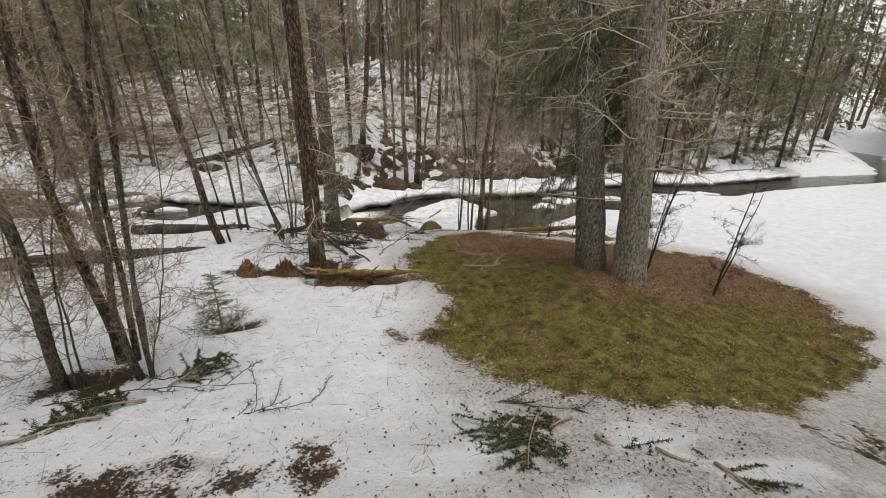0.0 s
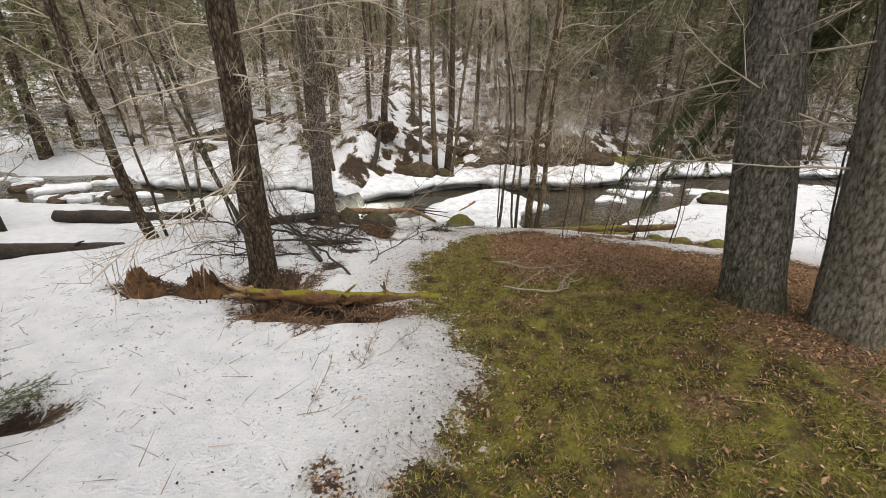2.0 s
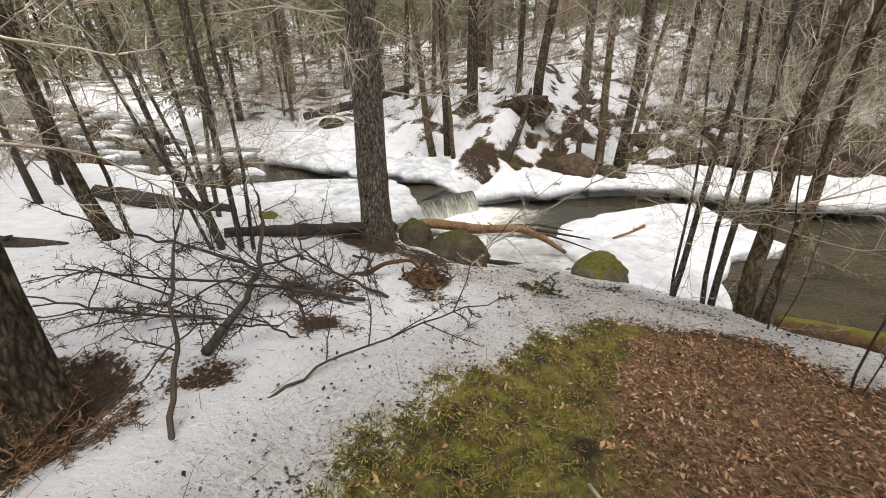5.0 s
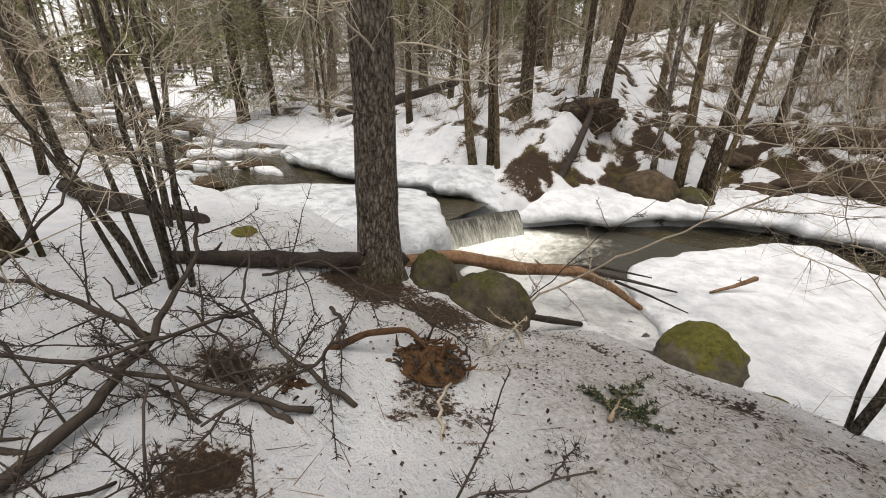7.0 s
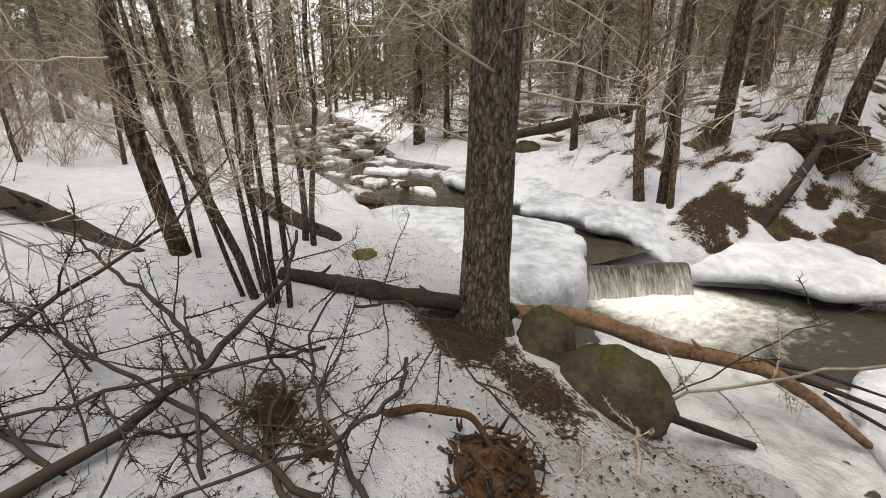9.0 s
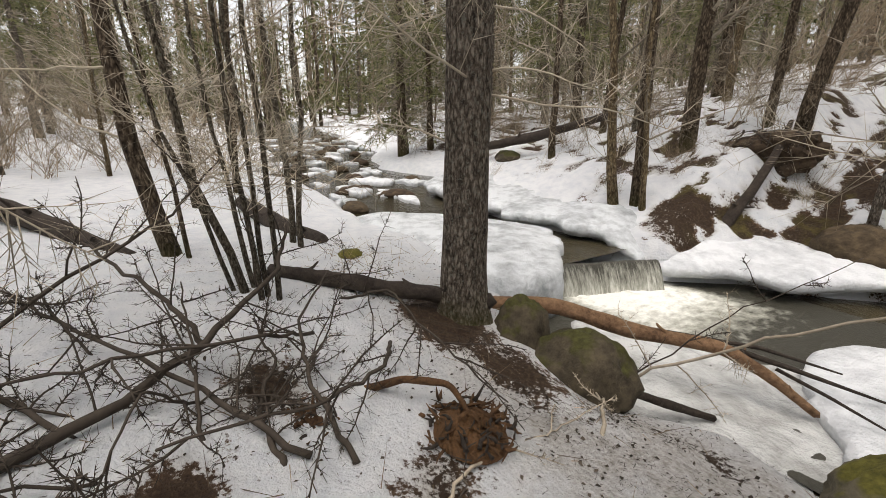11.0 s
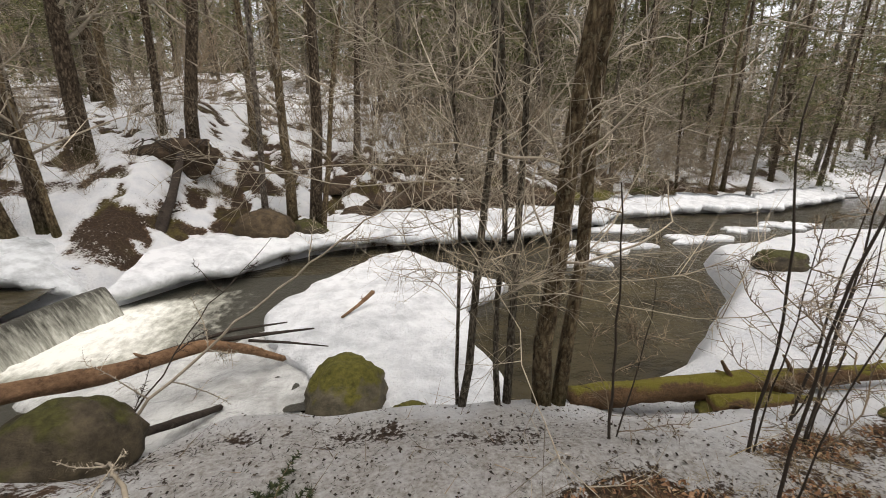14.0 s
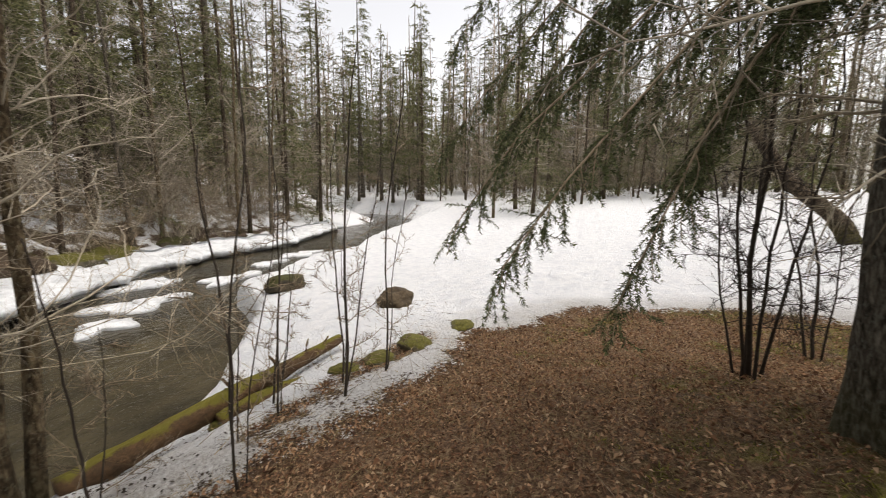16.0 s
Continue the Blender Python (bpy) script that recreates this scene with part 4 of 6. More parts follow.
stems("alder_tree", "cluster of brown alder stems on the pool bank", spot(0.86, 9.8), ((6, 0.06, 0.0, 0.0, 0.02, 0.0), (6, 0.045, 0.045, 0.02, 0.13, 0.02)), BARK_YELLOW, 11, "alders on the bank", TWIG_PALE, 22, 1.0)
stems("alder_tree", "thin grey alder stems leaning over the pool", spot(0.6, 9.8), ((4.5, 0.02, -0.07, 0.03, 0.0, 0.0), (5, 0.026, 0.01, 0.05, 0.05, 0.03)), BARK_ALDER, 12, "alders on the bank", TWIG_PALE, 26, 1.0)
stems("alder_tree", "slim dark alder stem forking above the ice", spot(0.34, 9.86, -0.06), ((5.5, 0.024, -0.035, 0.0, 0, 0), (4.5, 0.013, -0.01, 0.03, 0.02, 0.03)), BARK_ALDER, 13, "alders on the bank", TWIG_PALE, 26, 1.0)
stems("alder_tree", "clump of slender grey alder stems rising from the snow", spot(-3.22, 8.12), ((5, 0.028, -0.14, -0.12, -0.05, -0.06), (5, 0.019, -0.02, -0.03, 0.05, 0.05), (5, 0.019, 0.0, 0.03, 0.12, 0.1), (4.6, 0.016, -0.16, -0.2, -0.1, -0.12),
      (4.2, 0.02, 0.05, -0.02, 0.08, 0.0), (3.5, 0.02, -0.24, -0.1, -0.1, 0.0)), BARK_ALDER, 14, "alders in the snow", TWIG_PALE, 14, 0.8)
stems("alder_tree", "leaning dark alder trunk standing in the snow", spot(-4.3, 7.62), ((6, 0.068, -0.07, -0.11, 0, 0), (4, 0.02, -0.02, -0.06, 0.1, 0.1)), BARK_BROWN, 15, "alders in the snow", TWIG_PALE, 14, 0.9)
stems("alder_tree", "brown alder stem with thin shoots beside the path's start", spot(-3.26, 2.86), ((5, 0.046, -0.06, 0.05, 0, 0), (2.2, 0.01, 0.08, 0.1, 0.08, 0.0), (2.4, 0.01, 0.0, 0.14, 0.1, 0.08), (2.0, 0.009, -0.1, 0.1, -0.1, 0.1)), BARK_ALDER, 16, "alders by the start", TWIG_BROWN, 24, 0.7)
stems("alder_tree", "dark alder stem and lighter sister stems in the snow", spot(-3.12, 3.34), ((5.5, 0.046, -0.03, 0.02, 0, 0), (5, 0.03, 0.02, 0.02, 0.12, 0.03)), BARK_BROWN, 17, "alders by the start", TWIG_BROWN, 24, 0.8)
stems("alder_tree", "grey alder stems fanning out of a mossy foot", spot(-2.72, 3.06), ((4.8, 0.032, -0.04, 0.0, 0, 0), (4.6, 0.022, 0.0, 0.05, 0.05, 0.05), (4, 0.02, 0.03, 0.08, 0.08, 0.0), (2.4, 0.008, 0.2, 0.1, 0.05, 0.0)), BARK_ALDER, 18, "alders by the start", TWIG_BROWN, 24, 0.8)
stems("alder_tree", "pair of thin brown stems between path and stream", spot(-4.4, 8.6), ((5, 0.03, -0.09, 0.0, 0, 0), (5, 0.026, -0.05, 0.02, 0.12, 0.05)), BARK_ALDER, 19, "alders in the snow", TWIG_BROWN, 14, 0.8)
for k, (x, y, h, r, lx, ly) in enumerate(((2.25, 8.75, 2.6, 0.012, 0.16, 0.03), (1.95, 9.05, 2.0, 0.008, 0.1, 0.1), (1.55, 9.0, 1.8, 0.009, 0.02, 0.05), (2.5, 8.95, 2.2, 0.008, 0.12, 0.1), (2.8, 8.75, 2.6, 0.009, 0.06, 0.02),
                                          (1.25, 8.6, 2.4, 0.007, 0.06, 0.03), (2.1, 9.25, 1.6, 0.009, 0.2, 0.1), (0.95, 9.2, 1.4, 0.008, -0.03, 0.02))):
    stems("sapling_shrub", "thin dark bare sapling on the litter bank by the mossy log", spot(x, y), ((h, r, lx, ly, 0, 0), (h * 0.7, r * 0.6, lx + 0.1, ly - 0.05, 0.03, 0.02)), TWIG_DARK, 30 + k, "saplings by the log", TWIG_BROWN, 5, 0.35)
stems("alder_shrub", "bare dark shrub of thin stems beside the fir trunks", spot(3.2, 6.2), ((3.2, 0.018, 0.03, 0.05, 0, 0), (2.8, 0.014, 0.16, 0.05, 0.05, 0), (2.6, 0.012, -0.08, 0.1, -0.05, 0.05), (2.4, 0.012, 0.05, -0.12, 0.04, -0.06), (2.2, 0.009, 0.2, 0.18, 0.08, 0.06), (2.6, 0.012, 0.0, 0.0, -0.1, 0.0)), TWIG_DARK, 41, "shrubs on the mound", TWIG_DARK, 12, 0.45)
stems("alder_shrub", "thin bare reddish shoots at the edge of the mound", spot(4.0, 5.6), ((1.8, 0.014, 0.15, 0.05, 0, 0), (1.6, 0.012, 0.3, 0.1, 0.03, 0.02), (1.4, 0.009, 0.05, -0.1, 0, -0.03)), TWIG_DARK, 42, "shrubs on the mound", TWIG_DARK, 9, 0.4)


# ---- trees of the far bank ----
def single(name, label, x, y, h, r, lean, mat, seed, curve=0.0, limbs=16, first=0.15, reach=1.3, twig=TWIG_GREY):
    return bare_tree(name, label, spot(x, y), h, r, lean, mat, seed, limbs, first, reach, twig, curve, 1, 10, "trees on the far bank")


single("birch_tree", "yellowish peeling birch trunk leaning over the ice shelf", -4.28, 13.35, 9, 0.085, (-0.16, 0.02), BARK_YELLOW, 51)
single("birch_tree", "dark birch trunk beside its yellow neighbour", -4.02, 13.5, 10, 0.10, (-0.05, 0.03), BARK_BROWN, 52)
single("birch_tree", "short yellow birch stem at the ice edge", -3.85, 13.42, 6, 0.055, (-0.08, 0.0), BARK_YELLOW, 53)
single("spruce_snag", "dark straight trunk on the snowy bank", -4.22, 14.95, 12, 0.14, (-0.01, 0.0), BARK_BROWN, 54, 0, 26, 0.12, 1.2)
single("maple_tree", "curved dark trunk on a root mound", -3.0, 15.7, 10, 0.12, (0.06, 0.05), BARK_BROWN, 55, 0.22)
single("maple_tree", "slim dark trunk on a root mound", -3.4, 15.6, 10, 0.075, (-0.02, 0.05), BARK_BROWN, 56)
single("maple_tree", "thin straight trunk growing by a mossy boulder", -1.78, 14.95, 9, 0.06, (-0.02, 0.02), BARK_SPRUCE, 57)
single("birch_tree", "yellow-brown trunk in a cluster above the ice shelf", -1.4, 15.1, 10, 0.10, (0.02, 0.02), BARK_YELLOW, 58)
single("birch_tree", "thick brown trunk in a cluster above the ice shelf", -1.05, 15.3, 11, 0.12, (0.03, 0.03), BARK_BROWN, 59)
single("birch_tree", "yellow leaning stem in a cluster above the ice shelf", -0.92, 15.15, 8, 0.06, (0.13, 0.02), BARK_YELLOW, 60)
for k, (x, y, r, lx) in enumerate(((-6.5, 14.2, 0.08, -0.04), (-5.4, 15.2, 0.07, 0.02), (-2.3, 17.0, 0.08, 0.0), (-0.3, 17.6, 0.09, 0.04), (0.8, 17.0, 0.07, -0.05), (-5.0, 17.5, 0.1, 0.0), (-6.8, 16.0, 0.09, 0.03), (1.9, 18.2, 0.1, 0.02), (-1.2, 18.6, 0.07, -0.03),
                                   (4.6, 17.2, 0.06, 0.05), (6.4, 18.0, 0.07, -0.04), (9.6, 18.1, 0.07, 0.03), (10.3, 18.4, 0.08, -0.02), (10.8, 18.0, 0.07, 0.06), (11.4, 18.6, 0.06, 0.1), (8.9, 18.6, 0.05, -0.08))):
    single("maple_tree", "bare grey-brown tree on the snowy far bank", x, y, 8 + (k * 0.7) % 3, r, (lx, 0.02), (BARK_BROWN, BARK_ALDER, BARK_YELLOW)[k % 3], 70 + k)

# ---- the woods: copies of a few kinds ----
kinds_bare = [bare_tree("woodland_tree", "bare leafless tree in the snowy woods", (0, 0, -50), 9 + k, 0.055 + 0.012 * k, ((-0.03, 0.02, 0.0, 0.04, -0.02)[k], 0.02), (BARK_ALDER, BARK_BROWN, BARK_YELLOW, BARK_BROWN, BARK_ALDER)[k], 200 + k, 46, 0.05, 1.9, TWIG_BROWN if k % 2 else TWIG_GREY, 0.1 * (k % 3), 0, 6, "woods") for k in range(5)]


def far_conifer(k):
    rng = np.random.default_rng(300 + k)
    h, r = 11 + 1.5 * k, 0.09 + 0.02 * (k % 3)
    t = thing("spruce_tree", "dark spruce with dry lower branches and olive-green needles", "tree", (0, 0, -50), 0, "woods")
    q = np.linspace(0, 1, 12)
    s = Soup()
    pts = np.column_stack([0.1 * np.sin(q * 3 + k), 0.1 * np.sin(q * 2.5), q * h - 0.2])
    tube(s, pts, r * (1 - 0.85 * q), 8, 0.1, k, 0.4)
    part("trunk", s, BARK_BROWN if k % 2 else BARK_SPRUCE, t)
    dry, green = Soup(), Soup()
    low = (0.16, 0.05, 0.22, 0.03)[k % 4]
    for f in np.linspace(0.04, max(low + 0.15, 0.3), 13):
        for _ in range(3):
            a = rng.uniform(0, 2 * math.pi)
            le = rng.uniform(0.6, 1.6)
            b = bent((0, 0, f * h), (math.cos(a), math.sin(a), rng.uniform(-0.3, 0.1)), le, 4, 0.1, rng, -0.03)
            tube(dry, b, np.linspace(0.013, 0.004, 5), 3)
            fuzz(dry, b, rng, 12, 0.55, 0.005, 0.8, -0.1, 1)
    for f in np.sort(rng.uniform(low, 0.97, 120)):
        for _ in range(1):
            a = rng.uniform(0, 2 * math.pi)
            le = (2.1 * (1.08 - f) + 0.25) * rng.uniform(0.6, 1.1)
            b = bent((0, 0, f * h), (math.cos(a), math.sin(a), 0.05), le, 4, 0.07, rng, -0.08)
            spikes(dry, b[:-1], b[1:] + (b[1:] - b[:-1]) * 0.3, np.array((0.014, 0.011, 0.008, 0.006)))
            needle_spray(green, b[1:], rng, 22, 0.18, 0.016, 0.4)
            for u in (1, 2, 3):
                for sgn in (-1, 1):
                    d = b[u + 1] - b[u]
                    d /= np.linalg.norm(d)
                    g = bent(b[u], d * 0.5 + np.cross(d, (0, 0, 1)) * sgn * 0.8 - (0, 0, 0.25), le * 0.33, 2, 0.08, rng, -0.1)
                    needle_spray(green, g, rng, 18, 0.17, 0.016, 0.4)
    part("dead_wood", dry, TWIG_GREY, t, "thin dry branches")
    part("foliage", green, NEEDLES_FAR, t, "dark green needles")
    return t


kinds_spruce = [far_conifer(k) for k in range(4)]


def brush_kind(k):
    rng = np.random.default_rng(400 + k)
    t = thing("brush_shrub", "bare tangled brown brush in the snow", "shrub", (0, 0, -50), 0, "underbrush")
    s = Soup()
    for _ in range(12):
        a = rng.uniform(0, 2 * math.pi)
        b = bent((rng.normal(0, 0.1), rng.normal(0, 0.1), -0.05), (math.cos(a) * 0.5, math.sin(a) * 0.5, 1), rng.uniform(0.9, 2.3), 7, 0.13, rng, 0.0)
        spikes(s, b[:-1], b[1:] + (b[1:] - b[:-1]) * 0.4, np.linspace(0.010, 0.004, 7))
        fuzz(s, b, rng, 11, 0.5, 0.0032, 0.75, 0.1, 1)
    part("tangle", s, TWIG_BROWN if k % 2 else TWIG_GREY, t)
    return t


kinds_brush = [brush_kind(k) for k in range(4)]


def scatter_woods():
    rng = np.random.default_rng(99)
    taken = []

    def free(x, y, gap):
        if all((x - a) ** 2 + (y - b) ** 2 > gap * gap for a, b in taken):
            taken.append((x, y))
            return True
        return False

    def plant(kinds, x, y, lo=0.8, hi=1.2):
        ob = kinds[rng.integers(len(kinds))]
        k = rng.uniform(lo, hi)
        m = pose(*spot(x, y), 0, 0, rng.uniform(0, 360)) @ Matrix.Diagonal((k, k, k, 1))
        c = copy_thing(ob, m)
        c.matrix_basis = m

    n = 0
    while n < 120:  # the wooded hill beyond the stream
        x, y = rng.uniform(-30, 26), rng.uniform(15, 52)
        if y - float(north(x)) > 2.6 and not (-6.5 < x < 1.5 and y < 19) and free(x, y, 1.3):
            plant(kinds_spruce if rng.random() < (0.58 if x < 3 else 0.66) else kinds_bare, x, y)
            n += 1
    n = 0
    while n < 44:  # upstream
        x, y = rng.uniform(-45, -8), rng.uniform(-4, 34)
        s, d = y - float(south(x)), y - float(north(x))
        if (s < -1.8 or d > 0.9) and free(x, y, 1.4):
            plant(kinds_spruce if rng.random() < 0.6 else kinds_bare, x, y)
            n += 1
    n = 0
    while n < 66:  # beyond the snowy field
        x, y = rng.uniform(16, 62), rng.uniform(-26, 34)
        s, d = y - float(south(x)), y - float(north(x))
        if (d > 0.8 or (s < -2 and x + 0.3 * abs(y) > 33)) and free(x, y, 1.5):
            plant(kinds_spruce if rng.random() < 0.18 else kinds_bare, x, y)
            n += 1
    for x, y in ((2.4, 18.6), (4.4, 19.2), (6.4, 19.6), (3.4, 21.2), (8.6, 20.2), (1.2, 20.4), (12.2, 21.5), (7.4, 18.4), (13.5, 19.8), (5.4, 21.8), (10.4, 22.6), (18.3, 12.4), (20.2, 11.0), (17.4, 21.5), (22.4, 12.4), (24.5, 9.2), (27, 11.5), (14.8, 21), (16.2, 22.4), (18.6, 21.8), (15.6, 19.8), (20, 23.5), (12.8, 23.2), (23.5, 23), (17, 24.8), (9.2, 21.5), (30, 6.5), (21, 20.5), (-8.2, 16.6), (-10.5, 15.2), (-12.2, 14.6), (-13.8, 12.9)):
        if float(south(x)) - 0.6 < y < float(north(x)) + 0.6:
            continue
        taken.append((x, y))
        plant(kinds_spruce[1::2] if len(taken) % 2 else kinds_bare, x, y, 0.75, 1.0)
    n = 0
    while n < 42:  # low dead brush on the far slope
        x, y = rng.uniform(-8, 10), rng.uniform(13, 21)
        if 0.7 < y - float(north(x)) < 4.5 and free(x, y, 0.4):
            plant(kinds_brush, x, y, 0.22, 0.5)
            n += 1
    n = 0
    while n < 14:  # behind the start: unseen spruces, added to hold back light from there
        x, y = rng.uniform(-22, 22), rng.uniform(-24, -4)
        if free(x, y, 3):
            plant(kinds_spruce, x, y)
            n += 1
    n = 0
    while n < 8:  # thin trees between the start and the stream
        x, y = rng.uniform(-16, -4.6), rng.uniform(2.5, 9.6)
        if float(south(x)) - y > 0.4 and free(x, y, 0.9):
            plant(kinds_bare, x, y, 0.45, 0.7)
            n += 1
    n = 0
    while n < 95:  # brush along both banks
        x, y = rng.uniform(-14, 16), rng.uniform(4, 21)
        s, d = y - float(south(x)), y - float(north(x))
        if ((d > 1.2) or (s < -0.3 and x < -3.8 and not (x > -9 and 5.5 < y < 9.8))) and free(x, y, 0.7):
            plant(kinds_brush, x, y, 0.6, 1.15)
            n += 1
    n = 0
    while n < 44:  # thicket on the slope across the pool
        x, y = rng.uniform(-0.5, 13), rng.uniform(15.5, 22)
        if 0.8 < y - float(north(x)) < 5 and free(x, y, 0.35):
            plant(kinds_brush, x, y, 0.9, 1.7)
            n += 1
    n = 0
    while n < 16:  # young spruces across the pool
        x, y = rng.uniform(1.5, 13), rng.uniform(17, 25)
        if y - float(north(x)) > 2 and free(x, y, 1.0):
            plant(kinds_spruce[1::2], x, y, 0.4, 0.75)
            n += 1
    n = 0
    while n < 64:  # the wood at the bend of the stream
        x, y = rng.uniform(24, 42), rng.uniform(4, 34)
        if float(south(x)) - y > 0.9 and x + 0.3 * y > 30.5 and free(x, y, 0.8):
            plant(kinds_spruce if rng.random() < 0.35 else kinds_bare, x, y, 0.65, 1.05)
            n += 1
    n = 0
    while n < 14:  # thicket beside the start
        x, y = rng.uniform(-9, -4.4), rng.uniform(2.6, 5.4)
        if free(x, y, 0.4):
            plant(kinds_brush, x, y, 0.6, 1.3)
            n += 1
    n = 0
    while n < 70:  # edge of the wood behind the snowy field
        x, y = rng.uniform(24, 46), rng.uniform(-14, 24)
        if (y - float(south(x)) < -1.5 and x + 0.3 * abs(y) > 27 or y - float(north(x)) > 1) and free(x, y, 0.9):
            plant(kinds_spruce if rng.random() < 0.4 else kinds_bare, x, y, 0.7, 1.1)
            n += 1


scatter_woods()
for ob in kinds_bare + kinds_spruce + kinds_brush:
    for o in [*ob.children_recursive, ob]:
        bpy.data.objects.remove(o)


def build_far_woods():
    """The distant wood that closes the view on all sides."""
    rng = np.random.default_rng(5)
    wood, green = Soup(), Soup()
    for _ in range(1100):
        a = rng.uniform(0, 2 * math.pi)
        d = rng.uniform(38, 85)
        x, y = d * math.cos(a), 8 + d * math.sin(a)
        if abs(x) < 36 and float(south(x)) - 1 < y < float(north(x)) + 1:
            continue
        z = float(height(x, y))
        h = rng.uniform(11, 19)
        tube(wood, np.array(((x, y, z - 0.3), (x + rng.normal(0, 0.3), y, z + h * 0.5), (x + rng.normal(0, 0.5), y, z + h))), np.array((0.16, 0.1, 0.03)), 4)
        pts = np.array(((x, y, z + h * 0.1), (x, y, z + h * 0.55), (x, y, z + h)))
        if rng.random() < 0.6:
            for q in rng.uniform(0.06, 0.98, 16):
                e = rng.uniform(0, 6.3)
                for w in (0, 2.1, 4.2):
                    le = 2.6 * (1.08 - q)
                    tip = np.array((x + le * math.cos(e + w), y + le * math.sin(e + w), z + h * q - 0.4 * le))
                    needle_spray(green, np.array(((x, y, z + h * q), tip)), rng, 9, 0.6, 0.07, 0.5)
        else:
            for _ in range(40):
                q = rng.uniform(0.1, 0.95)
                e = rng.uniform(0, 6.3)
                b = bent((x, y, z + h * q), (math.cos(e), math.sin(e), 0.7), rng.uniform(1, 2.8), 2, 0.15, rng)
                spikes(wood, b[:-1], b[1:], np.array((0.05, 0.035)))
    ob = thing("far_woods", "distant mixed wood of spruces and bare trees", "woods", kind="stuff")
    part("trunks", wood, TWIG_BROWN, ob)
    part("needles", green, NEEDLES_FAR, ob)


build_far_woods()


# ---- boulders ----
def boulder(name, label, at, size, mat, seed, turn=0.0, flat=0.35):
    """A rounded, uneven stone, sunk a little into the ground."""
    bm = bmesh.new()
    bmesh.ops.create_icosphere(bm, subdivisions=4, radius=1.0)
    off = Vector((seed * 3.1, seed * 1.7, 0))
    for v in bm.verts:
        d = v.co.normalized()
        k = 1 + 0.17 * noise.noise(d * 1.3 + off) + 0.10 * noise.noise(d * 3.7 + off) + 0.05 * noise.noise(d * 9 + off) + 0.03 * noise.noise(d * 19 + off)
        v.co = Vector((d.x * size[0], d.y * size[1], d.z * size[2] * (1 if d.z > 0 else flat + 0.4))) * k
    me = bpy.data.meshes.new(name)
    bm.to_mesh(me)
    bm.free()
    me.materials.append(mat)
    me.polygons.foreach_set("use_smooth", np.ones(len(me.polygons), bool))
    ob = new(name, me)
    ob.matrix_basis = pose(*at, 0, 0, turn)
    return tagged(ob, label, "rock", "stones by the stream")


boulder("boulder", "large rounded boulder with dark green moss beside the spruce", (-1.86, 9.93, -0.92), (0.35, 0.29, 0.35), STONE_MOSS, 1, 25)
boulder("boulder", "rounded mossy boulder leaning against the spruce foot", (-2.34, 9.78, -0.80), (0.2, 0.24, 0.33), STONE_MOSS, 2)
boulder("boulder", "bright moss-covered boulder at the edge of the ice", (-0.36, 10.42, -1.02), (0.30, 0.30, 0.29), STONE_GREEN, 3, 20)
boulder("stone", "small mossy stone on the bank above the ice", (0.02, 9.93, -0.92), (0.20, 0.13, 0.10), STONE_GREEN, 4, 30)
boulder("boulder", "brown lichened boulder poking out of the snow", spot(4.75, 9.75, 0.06), (0.32, 0.24, 0.17), STONE_BROWN, 5, 25)
boulder("boulder", "low mossy boulder at the pool's snowy edge", spot(4.95, 11.85, 0.12), (0.36, 0.24, 0.17), STONE_MOSS, 6, -10)
boulder("boulder", "brown mossy boulder on the far bank above the ice shelf", spot(-1.75, 14.66, 0.12), (0.46, 0.36, 0.33), STONE_BROWN, 7)
boulder("boulder", "mossy boulder among tree roots on the far bank", spot(-1.15, 14.95, 0.1), (0.34, 0.3, 0.24), STONE_MOSS, 8)
for k, (x, y, r, m) in enumerate(((-4.2, 14.5, 0.3, EARTH), (-4.9, 13.95, 0.34, EARTH), (-5.5, 13.8, 0.3, STONE_MOSS), (-6.5, 13.7, 0.36, EARTH), (-3.55, 14.1, 0.25, STONE_MOSS), (-2.1, 15.5, 0.3, STONE_GREEN), (-2.95, 14.45, 0.34, EARTH), (-8.0, 14.3, 0.5, STONE_MOSS),
                                  (0.4, 16.2, 0.6, EARTH), (1.3, 16.3, 0.75, EARTH), (2.3, 16.2, 0.7, EARTH), (3.3, 16.6, 0.8, EARTH), (5.7, 17.6, 0.7, STONE_GREEN), (7.5, 18.1, 0.6, STONE_MOSS), (9.5, 18.3, 0.5, EARTH), (4.6, 17.0, 0.6, STONE_GREEN), (-0.2, 15.9, 0.45, EARTH),
                                  (0.9, 17.4, 0.7, EARTH), (2.0, 17.6, 0.6, EARTH), (-0.9, 16.4, 0.4, EARTH))):
    if r < 0.4:
        continue
    boulder("mossy_hummock" if m is not EARTH else "earth_hummock", "mossy hummock in the snow of the far bank" if m is not EARTH else "dark earth and root hummock on the far bank", spot(x, y, -0.04), (r * 1.0, r * 0.55, r * 0.4), m, 20 + k, (k * 37.0) % 50 - 25)
for k, (x, y, r) in enumerate(((3.05, 8.95, 0.13), (3.55, 8.85, 0.16), (2.75, 9.1, 0.1), (2.35, 9.55, 0.14), (2.0, 9.6, 0.12), (-3.9, 9.0, 0.12), (4.2, 8.6, 0.14))):
    boulder("moss_tuft", "small green moss tuft showing through the snow", spot(x, y, 0.02), (r * 1.3, r, r * 0.55), STONE_GREEN, 50 + k, k * 61.0)
